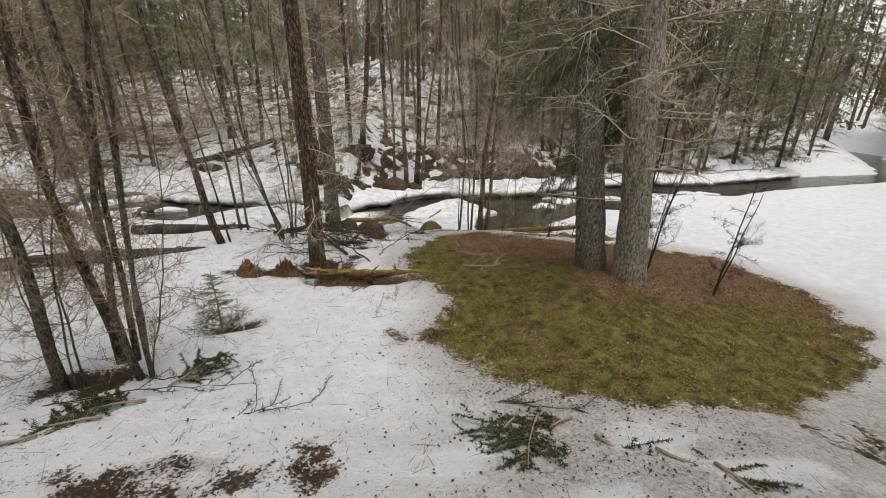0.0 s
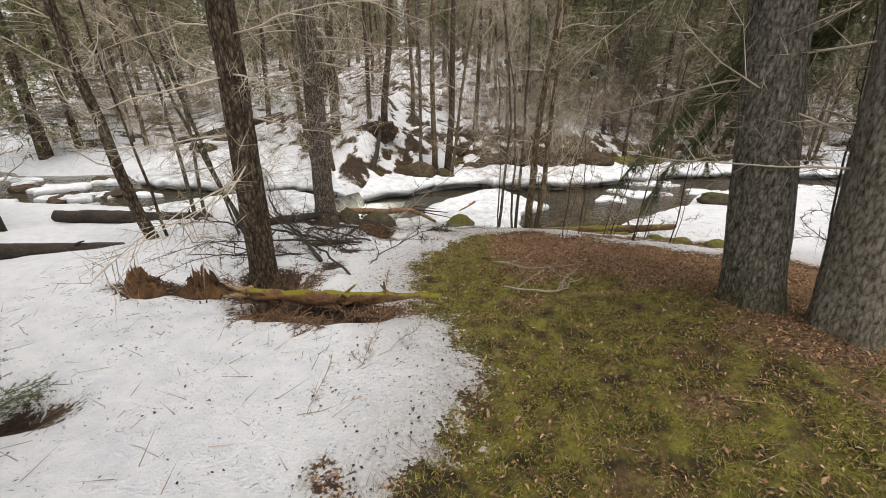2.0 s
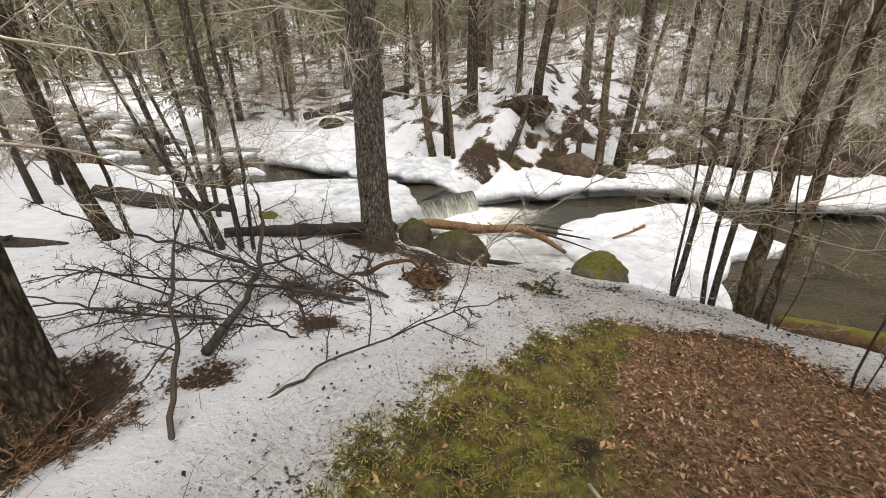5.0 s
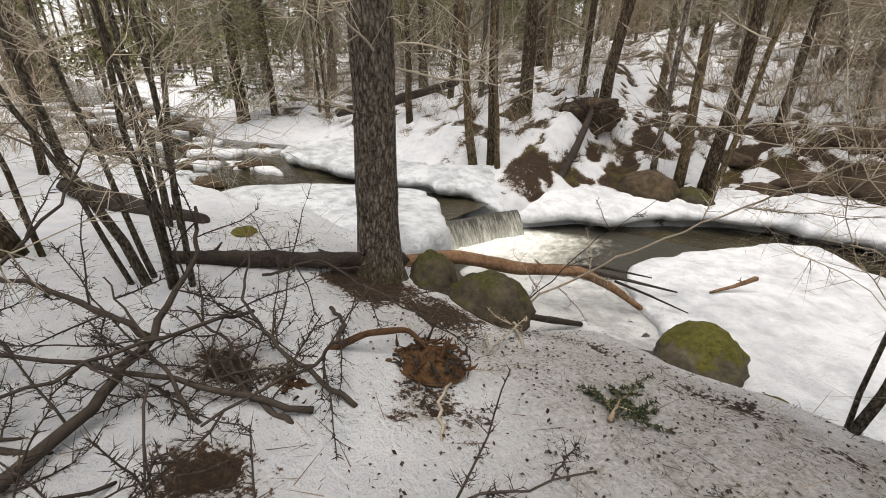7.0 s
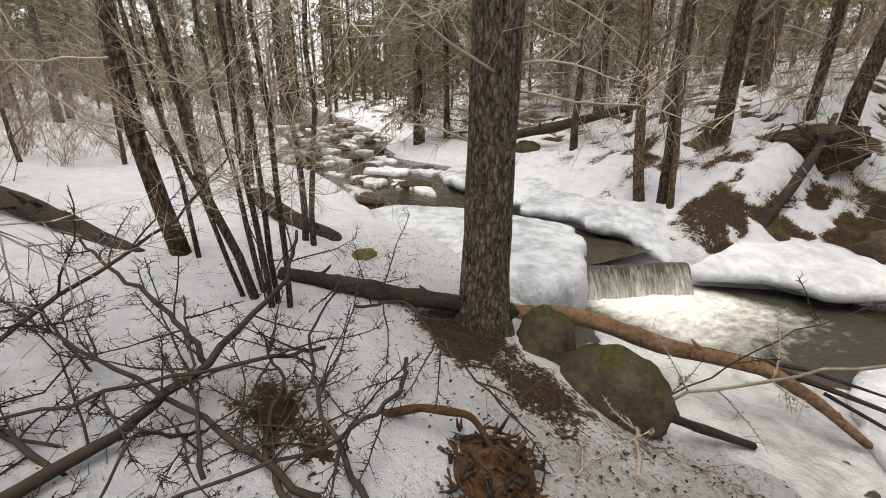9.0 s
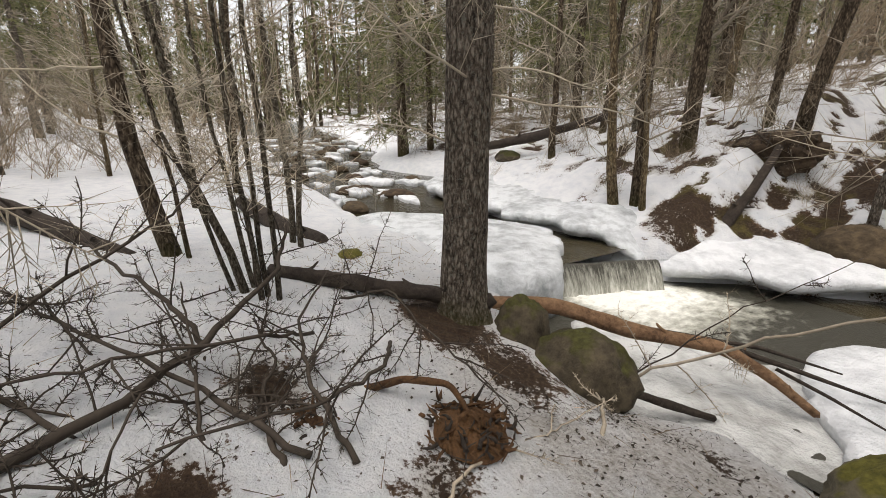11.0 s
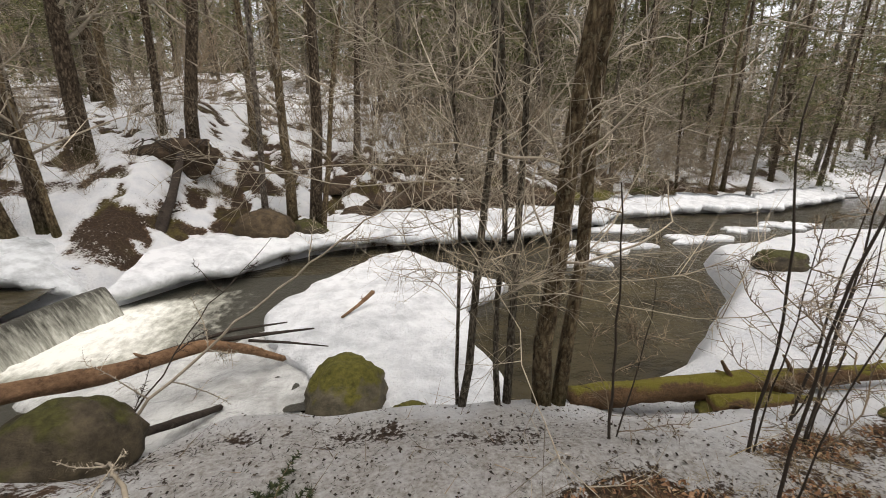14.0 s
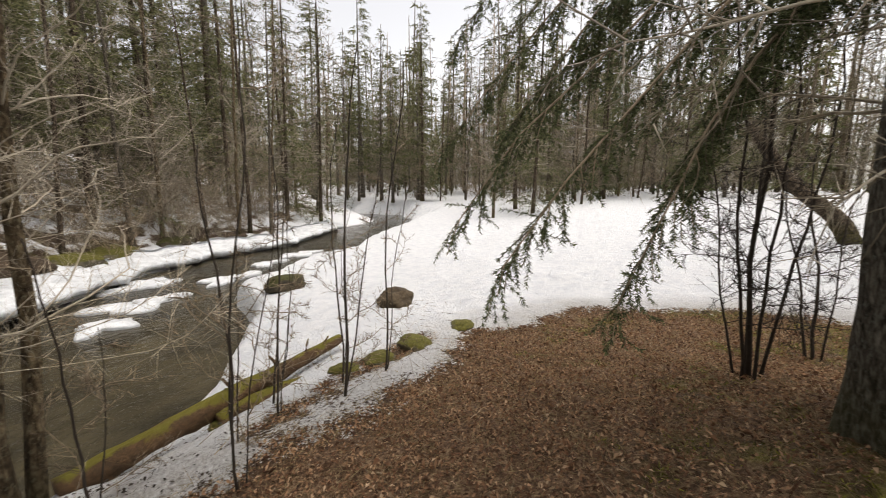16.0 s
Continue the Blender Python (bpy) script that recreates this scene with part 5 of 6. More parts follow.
for k in range(22):
    x = -7.6 - k * 0.8
    q = 0.12 + 0.76 * ((k * 0.618) % 1)
    y = float(south(x)) * (1 - q) + float(north(x)) * q
    boulder("stream_rock", "dark wet rock in the upstream rapids", (x, y, float(level(x)) + 0.02), (0.32 + 0.14 * (k % 3) / 2, 0.22, 0.13), EARTH if k % 3 else STONE_BROWN, 80 + k, k * 47.0)


# ---- logs and fallen wood ----
def log(name, label, pts, radii, mat, seed, sides=16, knots=0, rough=0.16):
    """A fallen log as a thick uneven tube with knots."""
    rng = np.random.default_rng(seed)
    pts, radii = np.array(pts, float), np.array(radii, float)
    q = np.linspace(0, len(pts) - 1, max(len(pts) * 8, 24))
    fine = np.column_stack([np.interp(q, np.arange(len(pts)), pts[:, c]) for c in range(3)])
    for _ in range(3):
        fine[1:-1] = (fine[:-2] + fine[1:-1] * 2 + fine[2:]) / 4
    r = np.interp(q, np.arange(len(pts)), radii) * (1 + 0.15 * (vnoise(q * 2.1, 0 * q + seed, seed) - 0.5))
    t = thing(name, label, "log", (0, 0, 0), 0, "fallen wood")
    s = Soup()
    tube(s, fine, r, sides, rough, seed)
    part("trunk", s, mat, t)
    for _ in range(knots):
        k = rng.integers(2, len(fine) - 2)
        d = rng.normal(0, 1, 3)
        d[2] = abs(d[2])
        s = Soup()
        b = bent(fine[k], d, r[k] * 2 + 0.05, 3, 0.2, rng)
        tube(s, b, np.linspace(r[k] * 0.35, r[k] * 0.12, 4), 6)
        part("knot", s, mat, t)
    return t, fine


log("fallen_log", "broken fallen log, bark red-brown, top grown with bright moss", ((-1.92, 5.72, -0.09), (-1.4, 5.84, -0.17), (-0.85, 5.98, -0.23), (-0.3, 6.1, -0.27)), (0.05, 0.06, 0.058, 0.045), LOG_RUST, 1, 24, 5, 0.5)
for k, (a, d) in enumerate(((0.3, 0.02), (-0.2, -0.05), (0.05, 0.06), (0.5, 0.0), (-0.35, 0.05))):
    s = Soup()
    tube(s, np.array(((-1.88, 5.73 + d * 0.4, -0.11 + 0.015 * k), (-1.98, 5.71 + d * 0.7, -0.08 + a * 0.06), (-2.08, 5.69 + d, -0.06 + a * 0.13))), np.array((0.03, 0.022, 0.004)), 5, 0.3, k)
    tagged(part("wood_splinter", s, CUT, None), "pale splintered end of the broken log", "wood splinter", "fallen wood")
log("mossy_log", "long log covered in yellow-green moss along the pool bank", ((1.12, 9.92, -0.86), (1.8, 9.78, -0.78), (2.5, 9.6, -0.67), (3.15, 9.45, -0.56)), (0.082, 0.08, 0.07, 0.04), LOG_MOSS, 2, 20, 7, 0.34)
log("mossy_log", "short thick moss-grown log end below the long log", ((1.95, 9.62, -0.82), (2.35, 9.5, -0.76), (2.6, 9.42, -0.74)), (0.065, 0.07, 0.04), LOG_MOSS, 3, 16, 3, 0.34)
drift, dpts = log("driftwood_log", "peeled red-brown driftwood trunk reaching from boulders over the stream", ((-2.75, 9.68, -0.64), (-2.33, 10.1, -0.58), (-1.88, 10.5, -0.72), (-1.46, 10.9, -0.76), (-1.2, 11.05, -0.9), (-0.93, 11.15, -1.08)), (0.07, 0.066, 0.058, 0.05, 0.04, 0.028), LOG_RED, 4, 14, 4, 0.2)
for pts, r in ((((-1.5, 10.88, -0.74), (-1.15, 11.2, -0.86), (-0.7, 11.5, -0.98)), 0.022), (((-1.75, 10.65, -0.7), (-1.3, 11.1, -0.75), (-0.95, 11.55, -0.92)), 0.018), (((-1.2, 11.15, -0.88), (-0.9, 11.2, -0.95), (-0.55, 11.2, -1.02)), 0.014)):
    s = Soup()
    tube(s, np.array(pts), np.array((r, r * 0.8, r * 0.35)), 7, 0.2, 3)
    part("branch", s, LOG_DARK, drift, "dark broken branch")
log("dark_log", "dark wet log lying in snow behind the spruce", ((-3.55, 8.25, -0.32), (-3.1, 8.75, -0.38), (-2.75, 9.15, -0.42), (-2.5, 9.6, -0.5)), (0.05, 0.062, 0.064, 0.06), LOG_DARK, 5, 16, 6, 0.3)
log("dark_log", "dark fallen trunk slanting out of the snow", ((-7.2, 5.3, 0.12), (-5.7, 6.45, -0.12), (-4.5, 7.3, -0.33)), (0.1, 0.1, 0.06), LOG_DARK, 6, 14, 5, 0.3)
log("dark_log", "dark half-buried log beside the snowy stream bank", ((-6.6, 8.4, -0.28), (-5.4, 8.6, -0.34), (-4.4, 8.9, -0.4)), (0.1, 0.11, 0.07), LOG_DARK, 7, 12, 4)
log("dark_log", "snow-dusted fallen log across the far bank", ((-8.6, 14.0, 0.2), (-7.2, 14.4, 0.5), (-5.8, 14.9, 0.9)), (0.1, 0.1, 0.07), LOG_DARK, 8, 12, 5)
log("stick", "short dark stick lying before the boulder", ((-1.66, 10.1, -0.94), (-1.46, 10.34, -1.03), (-1.28, 10.57, -1.11)), (0.026, 0.03, 0.024), LOG_DARK, 9, 10, 2)
log("driftwood", "small brown driftwood piece stranded on the ice sheet", ((-0.45, 11.75, -1.0), (-0.28, 11.95, -0.96), (-0.12, 12.1, -0.88)), (0.012, 0.018, 0.026), LOG_RED, 10, 8, 3)
log("leaning_snag", "rotten leaning snag on the snowy far bank", ((-3.05, 14.05, -0.62), (-2.95, 14.5, -0.1), (-2.98, 15.1, 0.45), (-3.1, 15.6, 0.8)), (0.09, 0.06, 0.05, 0.03), LOG_DARK, 11, 12, 4)
log("fallen_log", "dark fallen trunk on the hillside", ((0.2, 20.4, 1.4), (2.2, 20.0, 1.6), (4.0, 20.3, 2.0)), (0.16, 0.15, 0.1), LOG_DARK, 12, 10, 6)
log("crooked_snag", "dark crooked leaning trunk with a mossy foot beyond the field edge", (spot(10.8, 2.75, -0.1), (10.9, 3.1, 0.35), (11.0, 3.9, 1.0), (11.3, 4.6, 2.2)), (0.2, 0.15, 0.14, 0.1), BARK_BROWN, 13, 12, 4)


def root_mound():
    """The hollow under the curved trees: an earth overhang with hanging roots."""
    rng = np.random.default_rng(8)
    t = thing("root_mound", "dark hollow root plate under the curved trees", "root mound", spot(-3.05, 15.35, 0.15))
    bm = bmesh.new()
    bmesh.ops.create_icosphere(bm, subdivisions=4, radius=1.0)
    for v in bm.verts:
        d = v.co.normalized()
        k = 1 + 0.35 * noise.noise(d * 1.7) + 0.15 * noise.noise(d * 5)
        dent = 0.55 * max(0.0, -d.y) ** 2 * max(0.0, 0.75 - d.z)
        v.co = Vector((d.x * 0.6, d.y * 0.4 * (1 - dent), d.z * 0.3)) * k
    me = bpy.data.meshes.new("earth")
    bm.to_mesh(me)
    bm.free()
    me.materials.append(EARTH)
    o = new("earth", me)
    o.parent = t
    for _ in range(12):
        s = Soup()
        a = rng.uniform(-0.5, 0.5)
        b = bent((a, -0.15, 0.3), (rng.normal(0, 0.5), -1, 0.1), rng.uniform(0.25, 0.55), 6, 0.25, rng, -0.3)
        tube(s, b, np.linspace(rng.uniform(0.008, 0.02), 0.004, 7), 6)
        part("root", s, LOG_DARK, t)


root_mound()


def rotten_stump(name, label, at, size, seed, n=64, tall=1.0):
    """A crumbled stump: a torn hollow heap with splinters and crumbs lying all over it."""
    rng = np.random.default_rng(seed)
    t = thing(name, label, "stump", at, 0, "fallen wood")
    s = Soup()
    rad, ang = np.linspace(0, 1, 15)[:, None], np.linspace(0, 2 * math.pi, 40, endpoint=False)[None]
    x, y = 1.25 * size * rad * np.cos(ang), 0.95 * size * rad * np.sin(ang)
    lump = 1.5 * (fbm(x * 42 + seed, y * 42, 4, 70 + seed) - 0.38)
    z = size * (0.55 * tall * (1 - rad ** 2) * (0.4 + 1.3 * lump) - 0.12 * np.exp(-(rad / 0.35) ** 2)) - 0.03 * rad
    a, b = np.meshgrid(np.arange(14), np.arange(40), indexing="ij")
    a, b = a * 40 + b, a * 40 + (b + 1) % 40
    s.add(np.stack([x, y, z], -1).reshape(-1, 3), np.stack([a, a + 40, b + 40, b], -1).reshape(-1, 4))
    part("core", s, ROT, t)
    for _ in range(n):
        s = Soup()
        a, d = rng.uniform(0, 6.3), math.sqrt(rng.uniform(0.02, 1.3)) * size
        p = np.array((1.2 * d * math.cos(a), d * math.sin(a), size * 0.35 * tall * max(0.0, 1 - (d / size) ** 2) * rng.uniform(0.4, 1.2) + 0.005))
        way = np.array((*rng.normal(0, 1, 2), rng.uniform(-0.1, 0.55)))
        r0 = rng.uniform(0.004, 0.011)
        tube(s, bent(p, way, rng.uniform(0.2, 0.65) * size, 3, 0.25, rng), np.array((r0, r0 * 0.9, r0 * 0.6, r0 * 0.25)), 5)
        part("splinter", s, ROT if rng.random() < 0.62 else LOG_DARK, t)
    return t


rotten_stump("rotten_stump", "crumbled orange-brown rotten stump in dirty snow", spot(-1.5, 8.72, 0.075), 0.17, 1, 130, 0.7)
rotten_stump("rotten_stump", "torn dark stump with reddish wood by the broken log", spot(-2.5, 5.95, 0.02), 0.19, 2, 80, 2.6)
rotten_stump("rotten_stump", "torn rotten stump wrapped in dry stalks", spot(-3.0, 5.85, 0.05), 0.17, 3, 80, 2.8)
rotten_stump("rotten_stump", "low reddish rotten wood heap under brush", spot(-1.85, 8.1, 0.02), 0.13, 4, 30)
log("bent_branch", "broken orange branch arching over the snow", (spot(-1.98, 8.42, 0.03), spot(-1.8, 8.55, 0.17), spot(-1.65, 8.72, 0.2), spot(-1.45, 8.78, 0.02)), (0.022, 0.02, 0.016, 0.008), ROT, 21, 8, 2)


# ---- brush heaps of dead branches ----
def dead_branch(pts, r, seed, label, mat=TWIG_DARK, side=9, reach=0.55, name="fallen_branch"):
    """A fallen branch: stem through the given points, forks and knobby twigs."""
    rng = np.random.default_rng(seed)
    pts = np.array(pts, float)
    q = np.linspace(0, len(pts) - 1, len(pts) * 5)
    fine = np.column_stack([np.interp(q, np.arange(len(pts)), pts[:, c]) for c in range(3)])
    fine[1:-1] += rng.normal(0, 0.008, (len(fine) - 2, 3))
    t = thing(name, label, "branch", (0, 0, 0), 0, "dead branches")
    s = Soup()
    tube(s, fine, 0.75 * np.linspace(r, r * 0.35, len(fine)), 7, 0.15, seed)
    part("stem", s, mat, t)
    for f in rng.uniform(0.1, 1.0, side):
        k = min(int(f * (len(fine) - 1)), len(fine) - 2)
        d = fine[k + 1] - fine[k]
        d = d / (np.linalg.norm(d) + 1e-9)
        out = rng.normal(0, 1, 3) * (1, 1, 0.6)
        b = bent(fine[k], d * 0.7 + out / np.linalg.norm(out) * 0.9, reach * rng.uniform(0.4, 1.15), 6, 0.13, rng, 0.0)
        floor_z = height(b[:, 0], b[:, 1]) + 0.05
        b[:, 2] = np.maximum(b[:, 2], floor_z)
        s = Soup()
        tube(s, b, np.linspace(min(r * 0.4, 0.0052), 0.002, 7), 5)
        fuzz(s, b, rng, 10, reach * 0.2, 0.0026, 0.9, 0.0, 1)
        fuzz(s, b, rng, 14, 0.035, 0.004, 1.2, 0.0, 0)
        part("side_branch", s, mat, t)


def over(x, y, lift):
    return spot(x, y, lift)


BRUSH = "dark dead branch with knobby spurs lying on the snow"
dead_branch((over(-1.75, 6.95, 0.06), over(-2.1, 7.45, 0.12), over(-2.35, 7.75, 0.22), over(-2.85, 8.2, 0.38), over(-3.0, 8.3, 0.6)), 0.036, 1, BRUSH, TWIG_DARK)
dead_branch((over(-2.35, 7.75, 0.2), over(-2.75, 7.6, 0.3), over(-3.2, 7.3, 0.42), over(-3.6, 7.1, 0.5)), 0.021, 2, BRUSH, TWIG_DARK)
dead_branch((over(-1.6, 8.05, 0.06), over(-2.1, 7.7, 0.14), over(-2.7, 7.2, 0.2), over(-3.2, 6.85, 0.25)), 0.02, 3, BRUSH)
dead_branch((over(-1.5, 8.2, 0.05), over(-1.95, 8.15, 0.14), over(-2.4, 8.2, 0.25), over(-2.8, 8.5, 0.35)), 0.018, 4, BRUSH)
dead_branch((over(-1.18, 6.75, 0.03), over(-1.12, 7.25, 0.1), over(-0.8, 7.95, 0.2), over(-0.5, 8.3, 0.3)), 0.011, 5, "slender dark dead branch resting on the snow", TWIG_DARK, 8, 0.45)
dead_branch((over(-1.2, 6.45, 0.03), over(-1.6, 6.75, 0.22), over(-2.2, 7.1, 0.42), over(-3.0, 7.7, 0.7), over(-3.4, 8.0, 0.95)), 0.018, 6, BRUSH)
dead_branch((over(-2.3, 8.7, 0.08), over(-1.9, 8.5, 0.2), over(-1.6, 8.1, 0.28), over(-1.5, 7.6, 0.3)), 0.018, 7, BRUSH)
dead_branch((over(-2.5, 8.3, 0.1), over(-2.2, 8.0, 0.3), over(-2.0, 7.4, 0.35), over(-1.9, 6.9, 0.3)), 0.016, 8, BRUSH)
dead_branch((over(-2.9, 8.6, 0.1), over(-2.5, 8.8, 0.3), over(-2.0, 8.8, 0.3), over(-1.5, 8.95, 0.15)), 0.014, 9, BRUSH)
dead_branch((over(-2.0, 7.3, 0.04), over(-2.5, 6.9, 0.12), over(-3.1, 6.6, 0.2)), 0.018, 10, BRUSH, TWIG_DARK, 10)
dead_branch((over(-1.6, 7.95, 0.03), over(-1.9, 7.9, 0.08), over(-2.3, 8.05, 0.1), over(-2.6, 8.0, 0.2)), 0.02, 11, BRUSH, TWIG_DARK, 12)
dead_branch((over(-1.1, 8.3, 0.02), over(-1.3, 8.55, 0.06), over(-1.35, 9.0, 0.05), over(-1.4, 9.3, 0.05)), 0.013, 12, "grey stick on dirty snow", TWIG_GREY, 3, 0.3)
dead_branch((over(-1.25, 9.35, 0.03), over(-1.45, 9.6, 0.08), over(-1.65, 9.8, 0.14)), 0.018, 13, "short grey stick by the boulder", TWIG_GREY, 2, 0.2)
dead_branch(((-1.7, 10.1, -0.9), (-1.1, 10.3, -0.4), (-0.55, 10.4, 0.02), (0.0, 10.5, 0.4), (0.5, 10.6, 0.75)), 0.014, 14, "long thin dead stem leaning over the stream", TWIG_GREY, 10, 0.6)
dead_branch((over(-1.75, 10.0, 0.1), (-1.3, 10.5, -0.35), (-0.9, 11.0, 0.05)), 0.008, 15, "thin dark twig leaning over the stream", TWIG_DARK, 5, 0.3)
dead_branch((over(-0.9, 4.3, 0.02), over(-0.75, 4.75, 0.04), over(-0.45, 5.2, 0.06)), 0.007, 16, "thin grey twig on the snow", TWIG_GREY, 6, 0.35)
dead_branch((over(0.3, 6.3, 0.05), over(0.7, 6.1, 0.06), over(1.1, 6.6, 0.05)), 0.014, 17, "dry grey stick lying on the leaf litter", TWIG_GREY, 4, 0.4)
dead_branch((over(0.2, 7.2, 0.04), over(0.6, 6.9, 0.05), over(1.2, 7.1, 0.05)), 0.011, 18, "dry grey stick lying on the leaf litter", TWIG_GREY, 4, 0.4)
for k in range(6):
    r_ = np.random.default_rng(700 + k)
    x, y, a = -2.1 + 0.6 * r_.normal(), 7.75 + 0.5 * r_.normal(), r_.uniform(0, 6.3)
    le = r_.uniform(0.5, 1.1)
    dead_branch((over(x, y, 0.04), over(x + le * 0.5 * math.cos(a), y + le * 0.5 * math.sin(a), r_.uniform(0.1, 0.35)), over(x + le * math.cos(a), y + le * math.sin(a), r_.uniform(0.05, 0.5))), r_.uniform(0.008, 0.016), 720 + k, BRUSH, TWIG_DARK, 6, 0.45)
for k in range(20):
    r_ = np.random.default_rng(800 + k)
    x, y, a = -1.35 + 0.4 * r_.normal(), 5.82 + 0.08 * r_.normal(), r_.uniform(3.4, 6.0)
    le = r_.uniform(0.3, 0.6)
    dead_branch((over(x, y, 0.1), over(x + le * 0.5 * math.cos(a), y + le * 0.4 * math.sin(a), 0.1), over(x + le * math.cos(a), y + le * 0.7 * math.sin(a), 0.04)), r_.uniform(0.006, 0.011), 820 + k, "dry brown stalk hanging under the mossy log", TWIG_RUST, 5, 0.3, "dry_stalk")


for k in range(10):
    r_ = np.random.default_rng(880 + k)
    x, y, a = -1.95 + 0.22 * r_.normal(), 6.2 + 0.15 * r_.normal(), r_.uniform(0, 6.3)
    dead_branch((over(x, y, 0.02), over(x + 0.2 * math.cos(a), y + 0.2 * math.sin(a), 0.1), over(x + 0.4 * math.cos(a), y + 0.4 * math.sin(a), 0.12)), r_.uniform(0.005, 0.01), 890 + k, "dry brown stalk in the melt hole by the larch", TWIG_RUST, 5, 0.3, "dry_stalk")


# ---- evergreen sapling and cut fir boughs on the snow ----
def spruce_sapling(at, h, seed, label):
    rng = np.random.default_rng(seed)
    t = thing("spruce_sapling", label, "tree", at, 0, "evergreens near the start")
    s = Soup()
    tube(s, np.array(((0, 0, -0.05), (0.01, 0, h * 0.5), (0, 0.01, h))), np.array((0.013, 0.009, 0.003)), 6)
    part("stem", s, TWIG_BROWN, t)
    for z in np.linspace(0.1, 0.95, 11):
        for _ in range(5):
            a = rng.uniform(0, 6.3)
            le = h * 0.42 * (1.08 - z) * rng.uniform(0.7, 1.1) + 0.03
            b = bent((0, 0, z * h), (math.cos(a), math.sin(a), 0.15), le, 4, 0.06, rng, -0.02)
            g = Soup()
            tube(g, b, np.linspace(0.004, 0.002, 5), 3)
            needle_spray(g, b, rng, 420, 0.02, 0.0016)
            for u in (1, 2, 3):
                for sg in (-1, 1):
                    d = (b[u + 1] - b[u]) / np.linalg.norm(b[u + 1] - b[u])
                    w = bent(b[u], d * 0.8 + np.cross(d, (0, 0, 1)) * sg * 0.7, le * 0.35, 2, 0.05, rng, -0.03)
                    needle_spray(g, w, rng, 420, 0.02, 0.0016)
            part("bough", g, NEEDLES, t)


spruce_sapling(spot(-2.6, 4.18), 0.85, 1, "small green spruce sapling standing in a melt hole")
for k, (x, y, a, le) in enumerate(((0.75, 2.6, 250, 0.75), (0.55, 2.5, 230, 0.6), (0.95, 2.45, 200, 0.5), (1.05, 2.25, 300, 0.9), (1.4, 2.1, 320, 0.8), (1.7, 1.95, 300, 0.7), (-2.6, 2.45, 190, 0.8), (-2.9, 2.25, 215, 0.8), (-2.4, 2.65, 205, 0.6), (-3.2, 2.1, 200, 0.8), (-2.35, 2.85, 60, 0.4), (-0.6, 8.9, 90, 0.2))):
    t = thing("fir_bough", "cut green fir bough lying on the snow", "bough", spot(x, y, 0.05), 0, "evergreens near the start")
    bough(t, (0, 0, 0.02), (math.cos(radians(a)), math.sin(radians(a)), 0.12), le, np.random.default_rng(60 + k), 420, 0.03, 0.004, -0.03, 0.42, 40, NEEDLES_DARK)
for k, (x, y, a, le, up) in enumerate(((-2.1, 2.95, 170, 1.0, 0.06), (-1.7, 2.4, 20, 0.7, 0.05), (0.2, 2.75, -15, 1.4, 0.08), (-3.4, 2.6, 10, 1.8, 0.12))):
    dead_branch((over(x, y, 0.03), over(x + le * 0.5 * math.cos(radians(a)), y + le * 0.5 * math.sin(radians(a)), up), over(x + le * math.cos(radians(a)), y + le * math.sin(radians(a)), 0.04)), 0.008, 850 + k, "thin dark twig on the snow near the start", TWIG_DARK, 6, 0.35)


# ---- ground litter, too fine to count ----
def scatter(count, test, seed, box):
    rng = np.random.default_rng(seed)
    x, y = rng.uniform(box[0], box[1], count), rng.uniform(box[2], box[3], count)
    snow, moss, dirt_shade = cover(x, y)
    keep = test(x, y, snow, moss, dirt_shade, rng.uniform(0, 1, count)) & (y < south(x) - 0.15)
    x, y = x[keep], y[keep]
    return x, y, height(x, y) + 0.05 * np.clip(snow[keep], 0, 1), rng


def flakes(name, label, mat, x, y, z, rng, lo, hi, wide, tilt, curl):
    """Small curled leaves lying on the ground."""
    n = len(x)
    a = rng.uniform(0, 6.3, n)
    le = rng.uniform(lo, hi, n)
    d = np.stack([np.cos(a), np.sin(a), rng.normal(0, tilt, n)], -1) * le[:, None]
    s = np.stack([-np.sin(a), np.cos(a), rng.normal(0, tilt, n)], -1) * (le * wide)[:, None]
    p = np.stack([x, y, z + 0.012], -1)
    up = np.stack([0 * a, 0 * a, le * curl * rng.uniform(0.2, 1.2, n)], -1)
    v = np.stack([p - d, p - d * 0.1 + s + up, p + d + up * 0.6, p + d * 0.1 - s + up, p], 1).reshape(-1, 3)
    k = np.arange(n)[:, None] * 5
    soup = Soup()
    soup.add(v, np.concatenate([k + (0, 4, 1), k + (1, 4, 2), k + (2, 4, 3), k + (3, 4, 0)]))
    return tagged(part(name, soup, mat, None, smooth=False), label, "litter", kind="stuff")


def blades(name, label, mat, x, y, z, rng, lo, hi, r, upright):
    n = len(x)
    d = rng.normal(0, 1, (n, 3)) * (1, 1, 0.25) + (0, 0, upright)
    d[:, 2] = np.abs(d[:, 2]) + 0.03
    d /= np.linalg.norm(d, axis=1)[:, None]
    base = np.stack([x, y, z], -1)
    soup = Soup()
    spikes(soup, base, base + d * rng.uniform(lo, hi, n)[:, None], r)
    return tagged(part(name, soup, mat, None, smooth=False), label, "litter", kind="stuff")


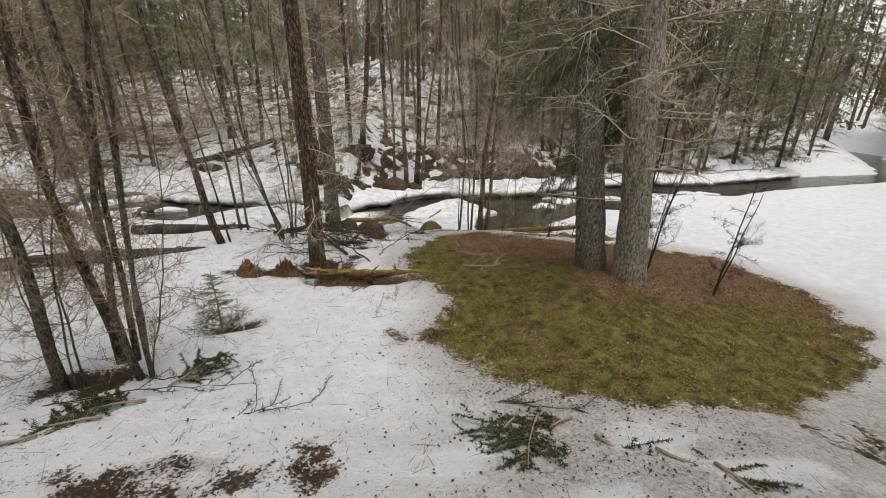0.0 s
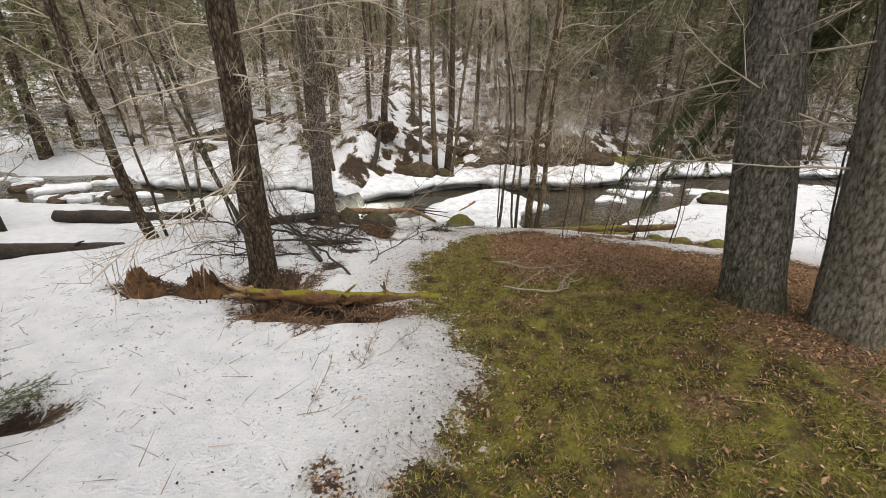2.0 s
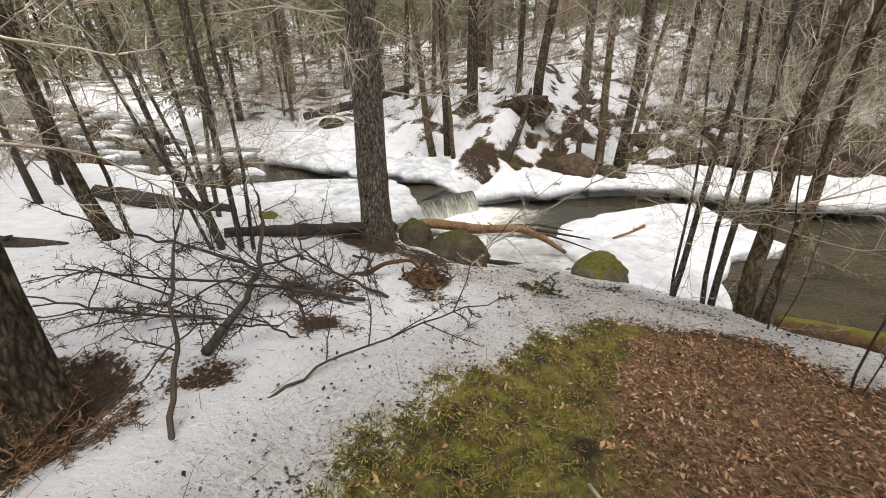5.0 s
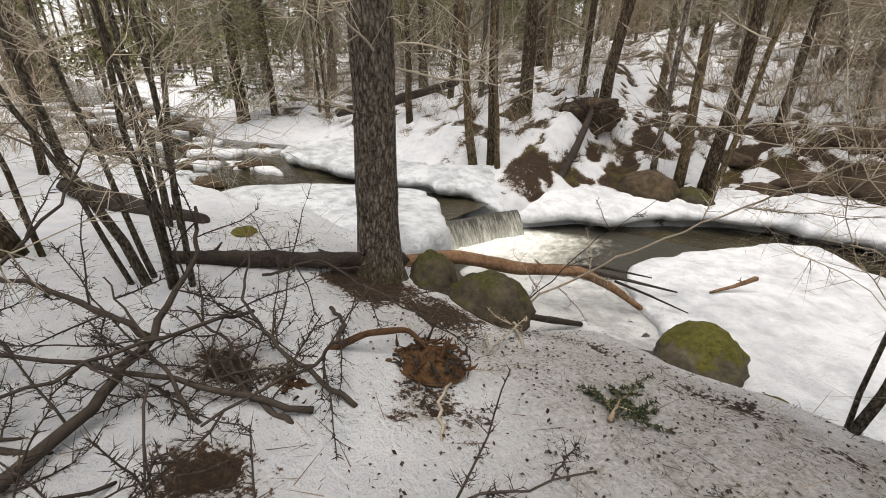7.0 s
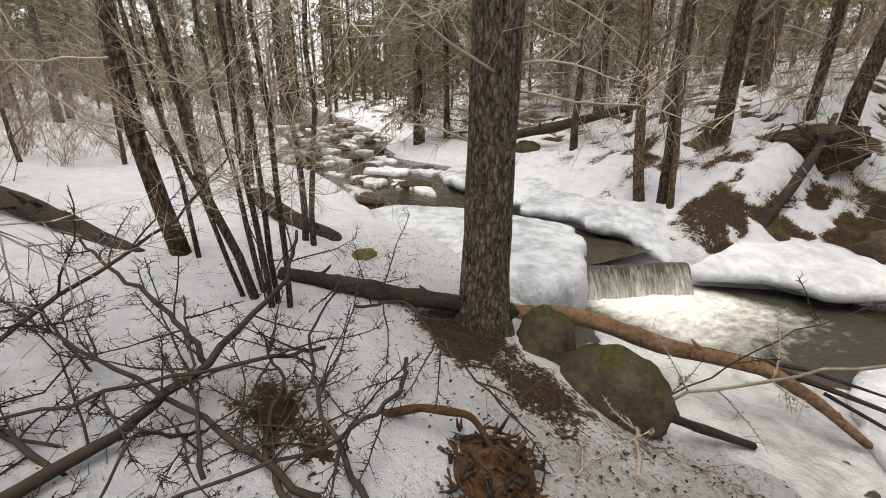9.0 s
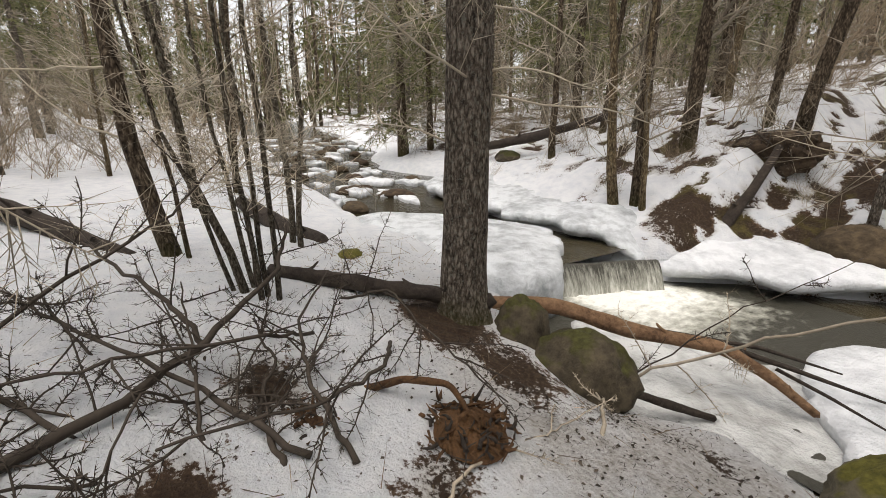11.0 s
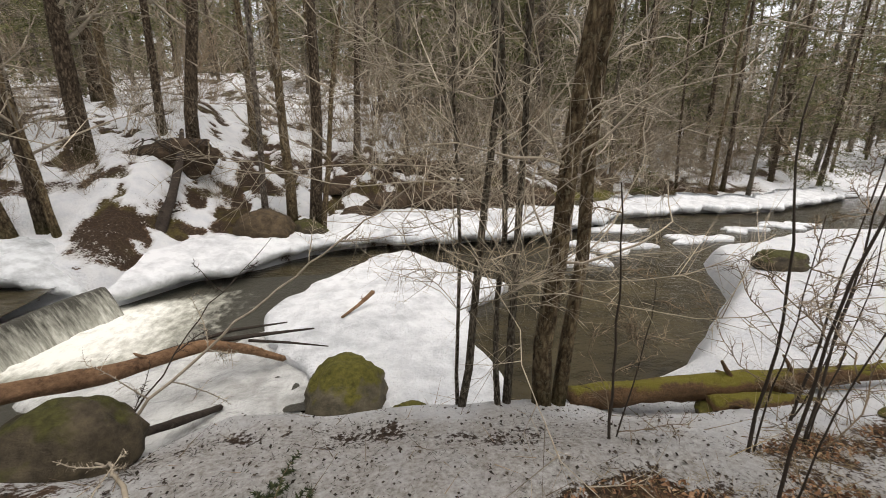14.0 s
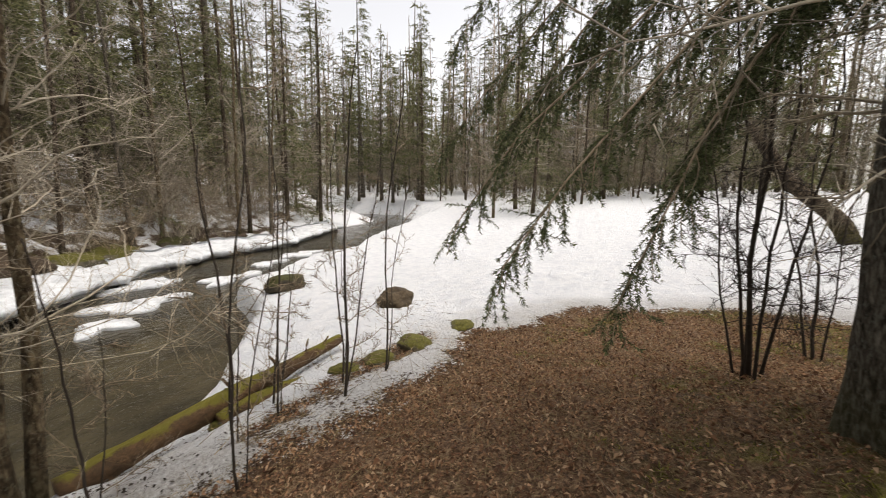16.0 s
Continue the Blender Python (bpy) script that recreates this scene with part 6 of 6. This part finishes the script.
AREA = (-1.0, 5.8, 2.4, 9.2)
flakes("leaf_litter", "brown dead leaves covering the bare ground", LEAVES, *scatter(120000, lambda x, y, s, m, d, u: (s < 0.5) & (u > m * 0.8), 1, AREA), 0.004, 0.0145, 0.45, 0.55, 0.8)
flakes("fallen_leaves", "larger curled dead leaves on moss and litter", LEAVES, *scatter(9000, lambda x, y, s, m, d, u: (s < 0.45) & (u < 0.7 - 0.55 * m), 11, AREA), 0.01, 0.022, 0.45, 0.6, 0.9)
blades("moss_shoots", "short green moss shoots on the mound", MOSS, *scatter(170000, lambda x, y, s, m, d, u: (s < 0.55) & (u < m * 1.1 - 0.1), 2, AREA), 0.012, 0.04, 0.0035, 0.8)
blades("dry_grass", "dry straw-coloured grass and needles on the mound", STRAW, *scatter(95000, lambda x, y, s, m, d, u: (s < 0.65) & (u < 0.85), 3, AREA), 0.02, 0.12, 0.0012, 0.1)
blades("needle_litter", "dark needles and twig bits strewn over the snow", TWIG_DARK, *scatter(60000, lambda x, y, s, m, d, u: (s > 0.4) & (u < 0.22 + 0.6 * d), 4, (-4.5, 2.5, 1.5, 10.0)), 0.008, 0.032, 0.0016, 0.02)
blades("twig_litter", "thin broken twigs scattered over snow and litter", TWIG_BROWN, *scatter(2400, lambda x, y, s, m, d, u: u < 0.8, 14, (-4.5, 5.0, 1.5, 10.0)), 0.06, 0.24, 0.0026, 0.04)
flakes("bark_crumbs", "dark bark crumbs and cones on the snow", TWIG_DARK, *scatter(16000, lambda x, y, s, m, d, u: (s > 0.3) & (u < 0.08 + 0.6 * d), 5, (-4.0, 2.2, 1.5, 10.0)), 0.004, 0.014, 0.7, 0.3, 0.5)
blades("dry_stalks", "tan dry stalks sticking out of the snow by the pool", STRAW, *scatter(2600, lambda x, y, s, m, d, u: (s > 0.1) & (u < 0.35 * bump(x, y, 2.6, 9.0, 1.0, 0.5, 1.0) + bump(x, y, -3.7, 9.1, 0.45, 0.3, 1.0)), 6, (-4.6, 4.2, 8.3, 9.9)), 0.08, 0.4, 0.0025, 0.5)
